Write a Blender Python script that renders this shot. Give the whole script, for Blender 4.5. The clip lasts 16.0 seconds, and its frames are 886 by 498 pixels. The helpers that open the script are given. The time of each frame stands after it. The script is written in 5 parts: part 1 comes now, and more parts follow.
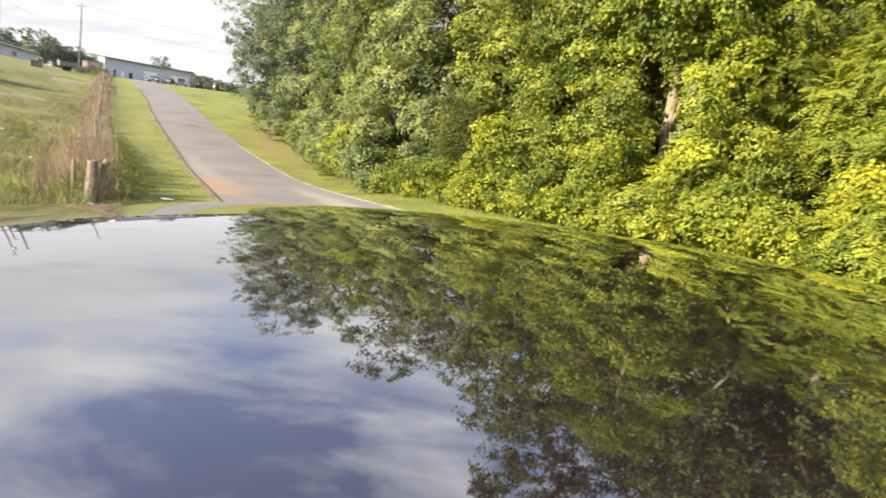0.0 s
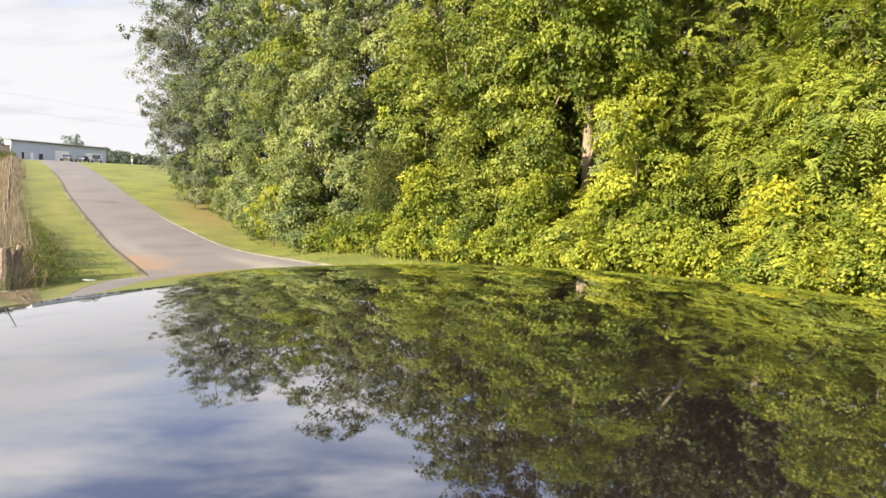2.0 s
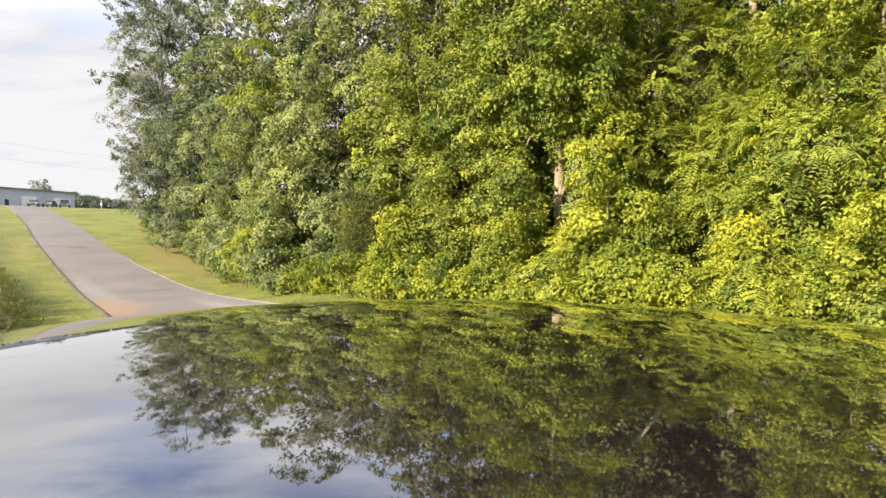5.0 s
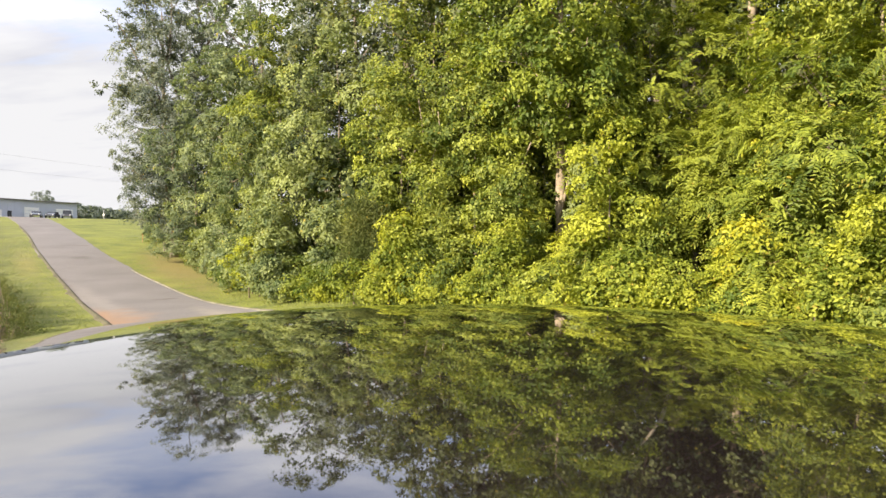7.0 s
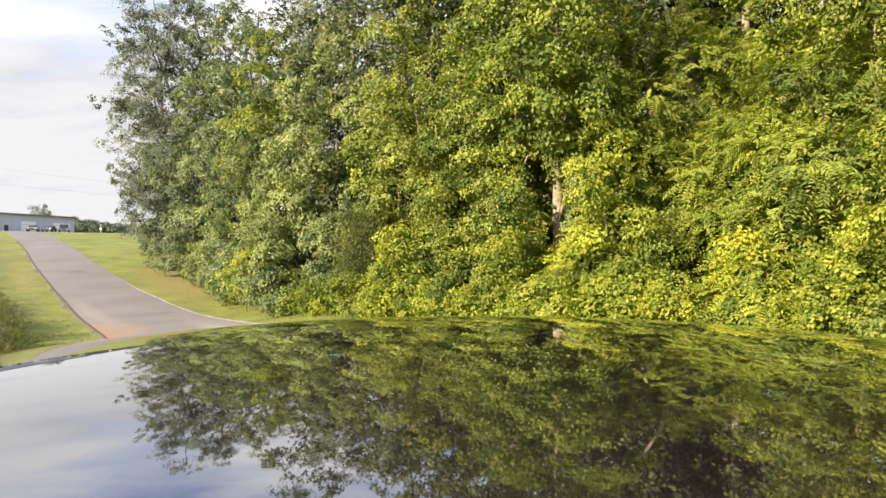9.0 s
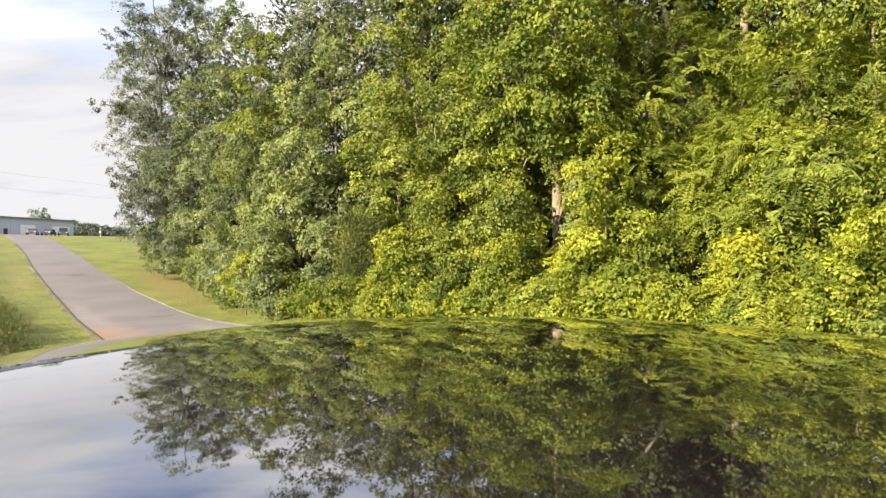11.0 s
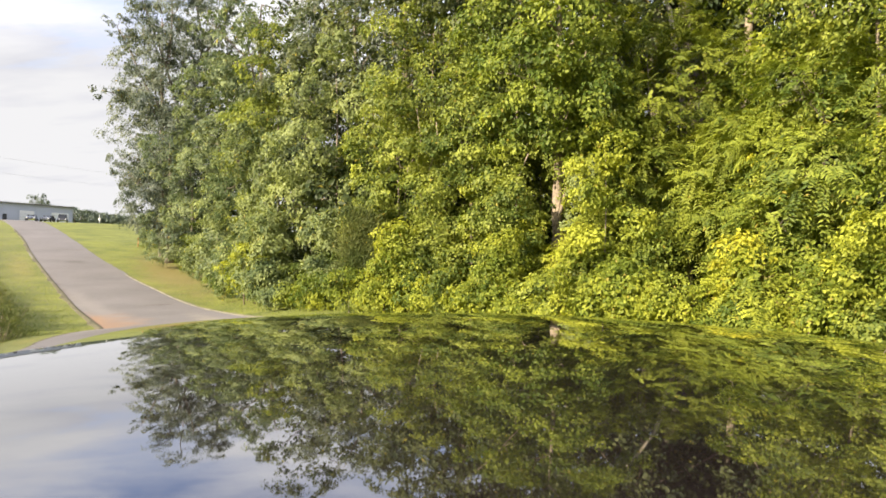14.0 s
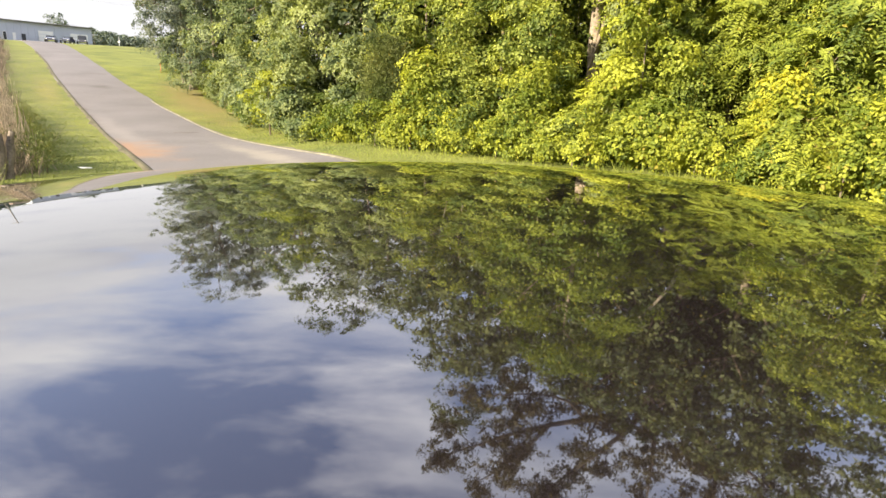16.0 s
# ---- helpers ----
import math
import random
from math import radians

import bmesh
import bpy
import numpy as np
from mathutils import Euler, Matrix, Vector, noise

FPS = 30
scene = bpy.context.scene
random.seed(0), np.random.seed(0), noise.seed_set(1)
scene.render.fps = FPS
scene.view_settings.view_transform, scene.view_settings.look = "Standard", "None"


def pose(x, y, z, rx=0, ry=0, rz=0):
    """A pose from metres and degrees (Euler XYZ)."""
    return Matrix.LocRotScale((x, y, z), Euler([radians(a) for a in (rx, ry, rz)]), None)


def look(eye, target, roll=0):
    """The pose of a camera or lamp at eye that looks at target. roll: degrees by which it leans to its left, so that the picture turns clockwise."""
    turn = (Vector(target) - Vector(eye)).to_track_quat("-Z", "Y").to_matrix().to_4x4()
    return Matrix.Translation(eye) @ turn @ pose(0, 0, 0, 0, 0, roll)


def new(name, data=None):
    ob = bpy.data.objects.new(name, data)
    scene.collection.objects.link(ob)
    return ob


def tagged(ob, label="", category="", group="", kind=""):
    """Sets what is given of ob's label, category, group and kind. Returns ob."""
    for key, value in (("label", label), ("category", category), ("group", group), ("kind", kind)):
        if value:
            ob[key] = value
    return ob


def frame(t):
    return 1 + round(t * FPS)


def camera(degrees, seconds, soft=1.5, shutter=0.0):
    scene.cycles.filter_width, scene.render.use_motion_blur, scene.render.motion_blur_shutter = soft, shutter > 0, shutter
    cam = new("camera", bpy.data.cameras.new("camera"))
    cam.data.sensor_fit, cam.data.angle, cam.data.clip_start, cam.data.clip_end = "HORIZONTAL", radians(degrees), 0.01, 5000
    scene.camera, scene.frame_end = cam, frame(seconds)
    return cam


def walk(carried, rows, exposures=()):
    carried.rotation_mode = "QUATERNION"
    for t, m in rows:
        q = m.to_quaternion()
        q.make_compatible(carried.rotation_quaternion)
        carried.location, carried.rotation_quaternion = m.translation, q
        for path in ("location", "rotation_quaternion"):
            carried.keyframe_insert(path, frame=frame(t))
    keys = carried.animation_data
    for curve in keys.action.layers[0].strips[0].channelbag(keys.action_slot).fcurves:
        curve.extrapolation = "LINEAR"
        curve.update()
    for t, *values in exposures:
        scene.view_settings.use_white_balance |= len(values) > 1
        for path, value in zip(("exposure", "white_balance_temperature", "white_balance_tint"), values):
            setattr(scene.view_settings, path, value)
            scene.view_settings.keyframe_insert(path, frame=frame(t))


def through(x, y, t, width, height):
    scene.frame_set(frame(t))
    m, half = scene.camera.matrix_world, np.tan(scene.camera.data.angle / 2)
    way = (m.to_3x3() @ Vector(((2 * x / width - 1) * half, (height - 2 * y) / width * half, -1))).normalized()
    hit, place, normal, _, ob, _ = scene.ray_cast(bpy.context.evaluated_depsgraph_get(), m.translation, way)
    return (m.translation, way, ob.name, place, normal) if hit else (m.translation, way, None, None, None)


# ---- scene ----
cam = camera(70.22, 16.0, soft=1.5, shutter=0.22)
walk(cam, [
    (0.0, pose(0.0000, 0.0154, 1.6244, 81.358, -6.130, 8.192)),
    (0.2, pose(0.0000, 0.0128, 1.6291, 80.920, -5.565, 11.294)),
    (0.5, pose(0.0000, 0.0089, 1.6361, 80.677, -6.761, 12.492)),
    (0.7, pose(0.0000, 0.0074, 1.6333, 78.837, -8.039, 11.133)),
    (0.8, pose(0.0000, 0.0067, 1.6319, 78.178, -6.995, 9.996)),
    (1.0, pose(0.0000, 0.0052, 1.6292, 82.446, -3.753, 5.415)),
    (1.2, pose(0.0000, 0.0056, 1.6270, 85.620, -3.232, 2.795)),
    (1.3, pose(0.0000, 0.0057, 1.6259, 83.817, -1.828, 2.999)),
    (1.5, pose(0.0000, 0.0061, 1.6238, 85.793, -1.919, 1.844)),
    (1.7, pose(0.0000, 0.0045, 1.6233, 85.435, -0.766, 2.326)),
    (2.0, pose(0.0000, 0.0021, 1.6226, 86.215, -0.853, 1.941)),
    (2.5, pose(0.0000, 0.0005, 1.6193, 87.821, -0.456, 0.878)),
    (3.0, pose(0.0000, -0.0001, 1.6183, 88.019, -0.377, 0.574)),
    (3.5, pose(0.0000, -0.0000, 1.6180, 89.000, 0.000, -0.000)),
    (4.0, pose(0.0000, -0.0003, 1.6172, 89.428, 0.019, -0.380)),
    (6.5, pose(0.0000, -0.0038, 1.6123, 90.308, 0.334, -0.102)),
    (7.0, pose(0.0000, -0.0035, 1.6117, 90.463, 0.617, -0.177)),
    (7.5, pose(0.0000, -0.0036, 1.6113, 90.812, 0.521, -0.262)),
    (8.0, pose(0.0000, -0.0049, 1.6113, 91.214, 0.565, -0.428)),
    (8.5, pose(0.0000, -0.0047, 1.6107, 91.308, 0.797, -0.398)),
    (9.0, pose(0.0000, -0.0053, 1.6107, 91.604, 0.851, -0.391)),
    (11.5, pose(0.0000, -0.0060, 1.6073, 92.047, 0.932, -0.434)),
    (12.0, pose(0.0000, -0.0067, 1.6075, 92.607, 0.723, -0.547)),
    (12.5, pose(0.0000, -0.0062, 1.6067, 92.871, 0.820, -0.635)),
    (13.0, pose(0.0000, -0.0069, 1.6069, 92.821, 0.935, -0.561)),
    (13.5, pose(0.0000, -0.0078, 1.6072, 93.298, 1.043, -0.666)),
    (13.8, pose(0.0000, -0.0035, 1.6086, 92.033, 1.053, -0.232)),
    (14.0, pose(0.0000, -0.0006, 1.6096, 91.347, -0.238, -0.547)),
    (14.2, pose(0.0000, 0.0017, 1.6137, 84.150, -2.288, 2.597)),
    (14.3, pose(0.0000, 0.0028, 1.6158, 84.176, -5.695, 5.579)),
    (14.4, pose(0.0000, 0.0040, 1.6178, 82.169, -4.977, 7.119)),
    (14.5, pose(0.0000, 0.0051, 1.6199, 81.162, -4.901, 7.348)),
    (14.7, pose(0.0000, 0.0047, 1.6223, 80.820, -1.855, 4.725)),
    (15.0, pose(0.0000, 0.0040, 1.6259, 78.212, -1.370, 4.229)),
    (15.2, pose(0.0000, 0.0051, 1.6275, 78.437, -0.582, 4.990)),
    (15.4, pose(0.0000, 0.0062, 1.6291, 78.647, -3.337, 2.043)),
    (15.5, pose(0.0000, 0.0067, 1.6299, 78.500, -2.674, 3.388)),
    (15.8, pose(0.0000, 0.0143, 1.6316, 75.973, -1.289, 2.237)),
    (16.0, pose(0.0000, 0.0194, 1.6328, 76.308, -1.437, 1.936)),
], exposures=[(0.0, 1.56, 6650, 15), (0.6, 1.49, 6650, 15), (1.5, 1.50, 6650, 15), (3.0, 1.48, 6650, 15), (14.3, 1.43, 6650, 15), (15.3, 1.57, 6650, 15), (16.0, 1.63, 6650, 15)])

# ---- light ----
SUN_AZ, SUN_EL = 227.0, 24.0          # degrees clockwise from +y, and above the horizon


def sun_vector():
    a, e = radians(SUN_AZ), radians(SUN_EL)
    return Vector((math.sin(a) * math.cos(e), math.cos(a) * math.cos(e), math.sin(e)))


# cloud banks and clear gaps: azimuth, height, inner and outer radius in degrees, more or less cloud
CLOUD_BANKS = [(-10, 39, 1, 9, 0.24), (-17, 27, 1, 10, 0.15), (-27, 39, 3, 20, -0.18), (-27, 24, 2, 9, -0.06), (-2, 36, 1, 6, -0.14), (19, 37, 2, 14, -0.08)]


def make_world():
    world = bpy.data.worlds.new("sky")
    scene.world = world
    world.use_nodes = True
    nt = world.node_tree
    nt.nodes.clear()
    n, link = nt.nodes.new, nt.links.new
    sky = n("ShaderNodeTexSky")
    sky.sky_type, sky.sun_disc = "NISHITA", False
    sky.sun_elevation, sky.sun_rotation = radians(SUN_EL), radians(SUN_AZ)
    sky.dust_density, sky.ozone_density = 1.6, 1.5
    co = n("ShaderNodeTexCoord")
    sep = n("ShaderNodeSeparateXYZ")
    link(co.outputs["Generated"], sep.inputs[0])
    up = n("ShaderNodeMath"); up.operation = "MAXIMUM"; up.inputs[1].default_value = 0.0
    link(sep.outputs["Z"], up.inputs[0])
    lift = n("ShaderNodeMath"); lift.operation = "ADD"; lift.inputs[1].default_value = 0.16
    link(up.outputs[0], lift.inputs[0])
    flat = n("ShaderNodeVectorMath"); flat.operation = "DIVIDE"
    link(co.outputs["Generated"], flat.inputs[0]); link(lift.outputs[0], flat.inputs[1])
    turn = n("ShaderNodeMapping")
    turn.inputs["Rotation"].default_value = (0, 0, radians(35))
    turn.inputs["Scale"].default_value = (0.8, 1.9, 0.0)
    link(flat.outputs[0], turn.inputs[0])
    big = n("ShaderNodeTexNoise")
    big.inputs["Scale"].default_value, big.inputs["Detail"].default_value, big.inputs["Roughness"].default_value = 2.3, 9, 0.62
    big.inputs["Distortion"].default_value = 0.35
    link(turn.outputs[0], big.inputs["Vector"])
    haze = n("ShaderNodeMapRange")          # clouds close up towards the horizon
    haze.inputs["From Min"].default_value, haze.inputs["From Max"].default_value = 0.12, 0.50
    haze.inputs["To Min"].default_value, haze.inputs["To Max"].default_value = 0.48, 0.0
    link(up.outputs[0], haze.inputs["Value"])
    add = n("ShaderNodeMath"); add.operation = "ADD"
    link(big.outputs["Fac"], add.inputs[0]); link(haze.outputs[0], add.inputs[1])
    rag = n("ShaderNodeTexNoise")               # ragged edges for the banks
    rag.inputs["Scale"].default_value, rag.inputs["Detail"].default_value, rag.inputs["Roughness"].default_value = 1.6, 6, 0.65
    link(turn.outputs[0], rag.inputs["Vector"])
    mid = n("ShaderNodeVectorMath"); mid.operation = "SUBTRACT"; mid.inputs[1].default_value = (0.5, 0.5, 0.5)
    link(rag.outputs["Color"], mid.inputs[0])
    amp = n("ShaderNodeVectorMath"); amp.operation = "SCALE"; amp.inputs["Scale"].default_value = 0.42
    link(mid.outputs[0], amp.inputs[0])
    moved = n("ShaderNodeVectorMath"); moved.operation = "ADD"
    link(co.outputs["Generated"], moved.inputs[0]); link(amp.outputs[0], moved.inputs[1])
    torn = n("ShaderNodeVectorMath"); torn.operation = "NORMALIZE"
    link(moved.outputs[0], torn.inputs[0])
    for az, el, near, far, gain in CLOUD_BANKS:
        a, e = radians(az), radians(el)
        dot = n("ShaderNodeVectorMath"); dot.operation = "DOT_PRODUCT"
        dot.inputs[1].default_value = (math.sin(a) * math.cos(e), math.cos(a) * math.cos(e), math.sin(e))
        link(torn.outputs[0], dot.inputs[0])
        bank = n("ShaderNodeMapRange"); bank.interpolation_type = "SMOOTHSTEP"
        bank.inputs["From Min"].default_value, bank.inputs["From Max"].default_value = math.cos(radians(far)), math.cos(radians(near))
        bank.inputs["To Min"].default_value, bank.inputs["To Max"].default_value = 0.0, gain
        link(dot.outputs["Value"], bank.inputs["Value"])
        more = n("ShaderNodeMath"); more.operation = "ADD"
        link(add.outputs[0], more.inputs[0]); link(bank.outputs[0], more.inputs[1])
        add = more
    ramp = n("ShaderNodeValToRGB")
    ramp.color_ramp.elements[0].position, ramp.color_ramp.elements[1].position = 0.33, 0.74
    link(add.outputs[0], ramp.inputs["Fac"])
    tone = n("ShaderNodeValToRGB")          # grey bellies and bright tops
    tone.color_ramp.elements[0].position, tone.color_ramp.elements[1].position = 0.35, 0.68
    tone.color_ramp.elements[0].color, tone.color_ramp.elements[1].color = (3.12, 3.3, 3.7, 1), (4.26, 4.42, 4.46, 1)
    fine = n("ShaderNodeTexNoise")
    fine.inputs["Scale"].default_value, fine.inputs["Detail"].default_value = 2.3, 5
    link(turn.outputs[0], fine.inputs["Vector"]); 
    even = n("ShaderNodeMath"); even.operation = "MULTIPLY_ADD"; even.inputs[1].default_value = 0.45
    link(haze.outputs[0], even.inputs[0]); link(fine.outputs["Fac"], even.inputs[2]); link(even.outputs[0], tone.inputs["Fac"])
    mix = n("ShaderNodeMix"); mix.data_type = "RGBA"
    high = n("ShaderNodeMapRange")          # thicker, front-lit clouds higher up
    high.inputs["From Min"].default_value, high.inputs["From Max"].default_value = 0.26, 0.58
    high.inputs["To Min"].default_value, high.inputs["To Max"].default_value = 0.765, 1.75
    link(up.outputs[0], high.inputs["Value"])
    lit = n("ShaderNodeVectorMath"); lit.operation = "SCALE"
    link(tone.outputs["Color"], lit.inputs[0]); link(high.outputs[0], lit.inputs["Scale"])
    link(ramp.outputs["Color"], mix.inputs["Factor"])
    thin = n("ShaderNodeVectorMath"); thin.operation = "SCALE"; thin.inputs["Scale"].default_value = 1.32
    pale = n("ShaderNodeHueSaturation"); pale.inputs["Saturation"].default_value = 0.9; pale.inputs["Hue"].default_value = 0.510
    link(sky.outputs[0], pale.inputs["Color"]); link(pale.outputs[0], thin.inputs[0]); link(thin.outputs[0], mix.inputs["A"]); link(lit.outputs[0], mix.inputs["B"])
    back = n("ShaderNodeBackground")
    back.inputs["Strength"].default_value = 0.10
    link(mix.outputs["Result"], back.inputs["Color"])
    out = n("ShaderNodeOutputWorld")
    link(back.outputs[0], out.inputs[0])


make_world()
lamp = bpy.data.lights.new("sun", "SUN")
lamp.energy, lamp.angle, lamp.color = 5.0, radians(0.6), (1.0, 0.88, 0.64)
sun = new("sun", lamp)
sun.matrix_world = look(sun_vector() * 50, (0, 0, 0))


# ---- materials ----
def material(name, color, rough=0.8, metal=0.0, vary=0.25, scale=3.0, fine=60.0, bump=0.0, tint=None, coat=0.0, spec=0.5, island=0.0):
    """A surface whose base colour drifts at two scales; tint is the second colour; island varies it piece by piece."""
    m = bpy.data.materials.new(name)
    m.use_nodes = True
    nt = m.node_tree
    bs = nt.nodes["Principled BSDF"]
    n, link = nt.nodes.new, nt.links.new
    co = n("ShaderNodeTexCoord")
    a, b = n("ShaderNodeTexNoise"), n("ShaderNodeTexNoise")
    a.inputs["Scale"].default_value, a.inputs["Detail"].default_value = scale, 5
    b.inputs["Scale"].default_value, b.inputs["Detail"].default_value = fine, 4
    link(co.outputs["Object"], a.inputs["Vector"]); link(co.outputs["Object"], b.inputs["Vector"])
    add = n("ShaderNodeMath"); add.operation = "ADD"
    link(a.outputs["Fac"], add.inputs[0]); link(b.outputs["Fac"], add.inputs[1])
    if island:
        geo = n("ShaderNodeNewGeometry")
        mul = n("ShaderNodeMath"); mul.operation = "MULTIPLY_ADD"
        mul.inputs[1].default_value = island; mul.inputs[2].default_value = -island / 2
        link(geo.outputs["Random Per Island"], mul.inputs[0])
        add2 = n("ShaderNodeMath"); add2.operation = "ADD"
        link(add.outputs[0], add2.inputs[0]); link(mul.outputs[0], add2.inputs[1])
        add = add2
    rng = n("ShaderNodeMapRange")
    rng.inputs["From Min"].default_value, rng.inputs["From Max"].default_value = 0.6, 1.4
    link(add.outputs[0], rng.inputs["Value"])
    mix = n("ShaderNodeMix"); mix.data_type = "RGBA"
    second = tint or color
    mix.inputs["A"].default_value = (*[c * (1 - vary) for c in color], 1)
    mix.inputs["B"].default_value = (*[min(c * (1 + vary), 1) for c in second], 1)
    link(rng.outputs[0], mix.inputs["Factor"])
    link(mix.outputs["Result"], bs.inputs["Base Color"])
    bs.inputs["Roughness"].default_value, bs.inputs["Metallic"].default_value = rough, metal
    bs.inputs["Specular IOR Level"].default_value = spec
    if coat:
        bs.inputs["Coat Weight"].default_value, bs.inputs["Coat Roughness"].default_value = coat, 0.012
        bs.inputs["IOR"].default_value, bs.inputs["Coat IOR"].default_value = 1.92, 1.92
    if bump:
        bp = n("ShaderNodeBump")
        bp.inputs["Strength"].default_value, bp.inputs["Distance"].default_value = bump, 0.02
        link(b.outputs["Fac"], bp.inputs["Height"]); link(bp.outputs[0], bs.inputs["Normal"])
    return m


def leaf_material(name, dark, light, through=0.35, gloss=0.5, turned=(0.30, 0.26, 0.045), share=0.009):
    """Leaves: each its own shade, drifting from spray to spray, and letting some light through."""
    m = bpy.data.materials.new(name)
    m.use_nodes = True
    nt = m.node_tree
    n, link = nt.nodes.new, nt.links.new
    bs, out = nt.nodes["Principled BSDF"], nt.nodes["Material Output"]
    geo, co, big = n("ShaderNodeNewGeometry"), n("ShaderNodeTexCoord"), n("ShaderNodeTexNoise")
    big.inputs["Scale"].default_value, big.inputs["Detail"].default_value = 1.0, 4
    link(co.outputs["Object"], big.inputs["Vector"])
    one = n("ShaderNodeMath"); one.operation = "MULTIPLY_ADD"; one.inputs[1].default_value = 0.66
    link(geo.outputs["Random Per Island"], one.inputs[0])
    two = n("ShaderNodeMapRange")
    two.inputs["From Min"].default_value, two.inputs["From Max"].default_value = 0.3, 0.7
    two.inputs["To Min"].default_value, two.inputs["To Max"].default_value = -0.58, 0.80
    own = n("ShaderNodeObjectInfo")                 # trees differ from one another
    each = n("ShaderNodeMath"); each.operation = "MULTIPLY_ADD"; each.inputs[1].default_value = 0.5
    less = n("ShaderNodeMath"); less.operation = "SUBTRACT"; less.inputs[1].default_value = 0.25
    link(big.outputs["Fac"], two.inputs["Value"]); link(own.outputs["Random"], each.inputs[0]); link(two.outputs[0], each.inputs[2])
    link(each.outputs[0], less.inputs[0]); link(less.outputs[0], one.inputs[2])
    mix = n("ShaderNodeMix"); mix.data_type = "RGBA"
    mix.inputs["A"].default_value, mix.inputs["B"].default_value = (*dark, 1), (*light, 1)
    link(one.outputs[0], mix.inputs["Factor"])
    spot = n("ShaderNodeTexWhiteNoise"); spot.noise_dimensions = "1D"      # a few leaves have turned yellow or brown
    link(geo.outputs["Random Per Island"], spot.inputs["W"])
    few = n("ShaderNodeMath"); few.operation = "LESS_THAN"; few.inputs[1].default_value = share
    link(spot.outputs["Value"], few.inputs[0])
    old = mix
    mix = n("ShaderNodeMix"); mix.data_type = "RGBA"
    mix.inputs["B"].default_value = (*turned, 1)
    link(few.outputs[0], mix.inputs["Factor"]); link(old.outputs["Result"], mix.inputs["A"])
    link(mix.outputs["Result"], bs.inputs["Base Color"])
    bs.inputs["Roughness"].default_value = gloss
    bs.inputs["Specular IOR Level"].default_value = 0.2
    tr = n("ShaderNodeBsdfTranslucent")
    warm = n("ShaderNodeMix"); warm.data_type = "RGBA"; warm.blend_type = "MULTIPLY"
    warm.inputs["Factor"].default_value = 1.0
    warm.inputs["B"].default_value = (1.2, 1.17, 0.45, 1)
    link(mix.outputs["Result"], warm.inputs["A"]); link(warm.outputs["Result"], tr.inputs["Color"])
    sh = n("ShaderNodeMixShader"); sh.inputs[0].default_value = through
    link(bs.outputs[0], sh.inputs[1]); link(tr.outputs[0], sh.inputs[2]); link(sh.outputs[0], out.inputs[0])
    return m


LEAF = {
    "green": leaf_material("green_leaves", (0.082, 0.121, 0.026), (0.354, 0.397, 0.077), 0.40),
    "bright": leaf_material("bright_leaves", (0.122, 0.168, 0.024), (0.420, 0.448, 0.060), 0.43),
    "yellow": leaf_material("yellowing_leaves", (0.169, 0.215, 0.025), (0.475, 0.452, 0.045), 0.40, share=0.05),
    "dark": leaf_material("dark_leaves", (0.050, 0.074, 0.036), (0.180, 0.206, 0.088), 0.34),
    "oak": leaf_material("brownish_oak_leaves", (0.045, 0.046, 0.022), (0.125, 0.112, 0.050), 0.28),
    # cool tint: haze over the left-hand trees is mixed into the leaf colour
    "blue": leaf_material("haze_tinted_green_leaves", (0.098, 0.136, 0.080), (0.306, 0.360, 0.190), 0.40),
    "vine": leaf_material("khaki_vine_leaves", (0.088, 0.127, 0.054), (0.316, 0.364, 0.145), 0.38),
    "fresh": leaf_material("fresh_green_leaves", (0.078, 0.121, 0.022), (0.311, 0.359, 0.056), 0.40, share=0.01),
    # olive greyed and blued to carry the haze before the sky
    "olive": leaf_material("haze_tinted_olive_leaves", (0.076, 0.101, 0.088), (0.228, 0.262, 0.218), 0.34),
    "fern": leaf_material("deep_green_feathered_leaves", (0.064, 0.100, 0.017), (0.256, 0.296, 0.044), 0.40, share=0.01),
    # the shade inside the wood is put into this dark leaf colour
    "deep": leaf_material("shade_darkened_leaves", (0.034, 0.052, 0.020), (0.085, 0.108, 0.036), 0.3),
    "cedar": leaf_material("cedar_leaves", (0.070, 0.095, 0.027), (0.203, 0.221, 0.066), 0.25),
    "rust": leaf_material("rusty_leaves", (0.124, 0.113, 0.034), (0.339, 0.249, 0.073), 0.3),
    # distance haze is put into this paler, bluer leaf colour
    "far": leaf_material("haze_paled_far_leaves", (0.088, 0.118, 0.110), (0.190, 0.232, 0.195), 0.3),
}
M_GROUND = material("grass_ground", (0.065, 0.100, 0.013), 0.95, vary=0.35, scale=0.45, fine=11, bump=0.8, tint=(0.164, 0.176, 0.025))
M_VERGE = material("verge_grass", (0.076, 0.136, 0.013), 0.8, vary=0.3, scale=0.45, fine=2.5, tint=(0.180, 0.204, 0.024), island=0.35)
M_MEADOW = material("meadow_grass", (0.052, 0.082, 0.022), 0.85, vary=0.35, scale=0.3, fine=1.6, tint=(0.152, 0.134, 0.060), island=0.4)
M_TUFT = material("rank_grass", (0.075, 0.110, 0.022), 0.8, vary=0.3, scale=0.6, fine=2.5, tint=(0.190, 0.205, 0.050), island=0.5)
M_THATCH = material("dead_stalks", (0.15, 0.115, 0.082), 0.9, vary=0.3, scale=1.5, fine=12, tint=(0.25, 0.20, 0.145), island=0.6)
M_STRAW = material("dry_straw", (0.34, 0.275, 0.195), 0.85, vary=0.3, scale=1.5, fine=12, tint=(0.55, 0.45, 0.33), island=0.6)
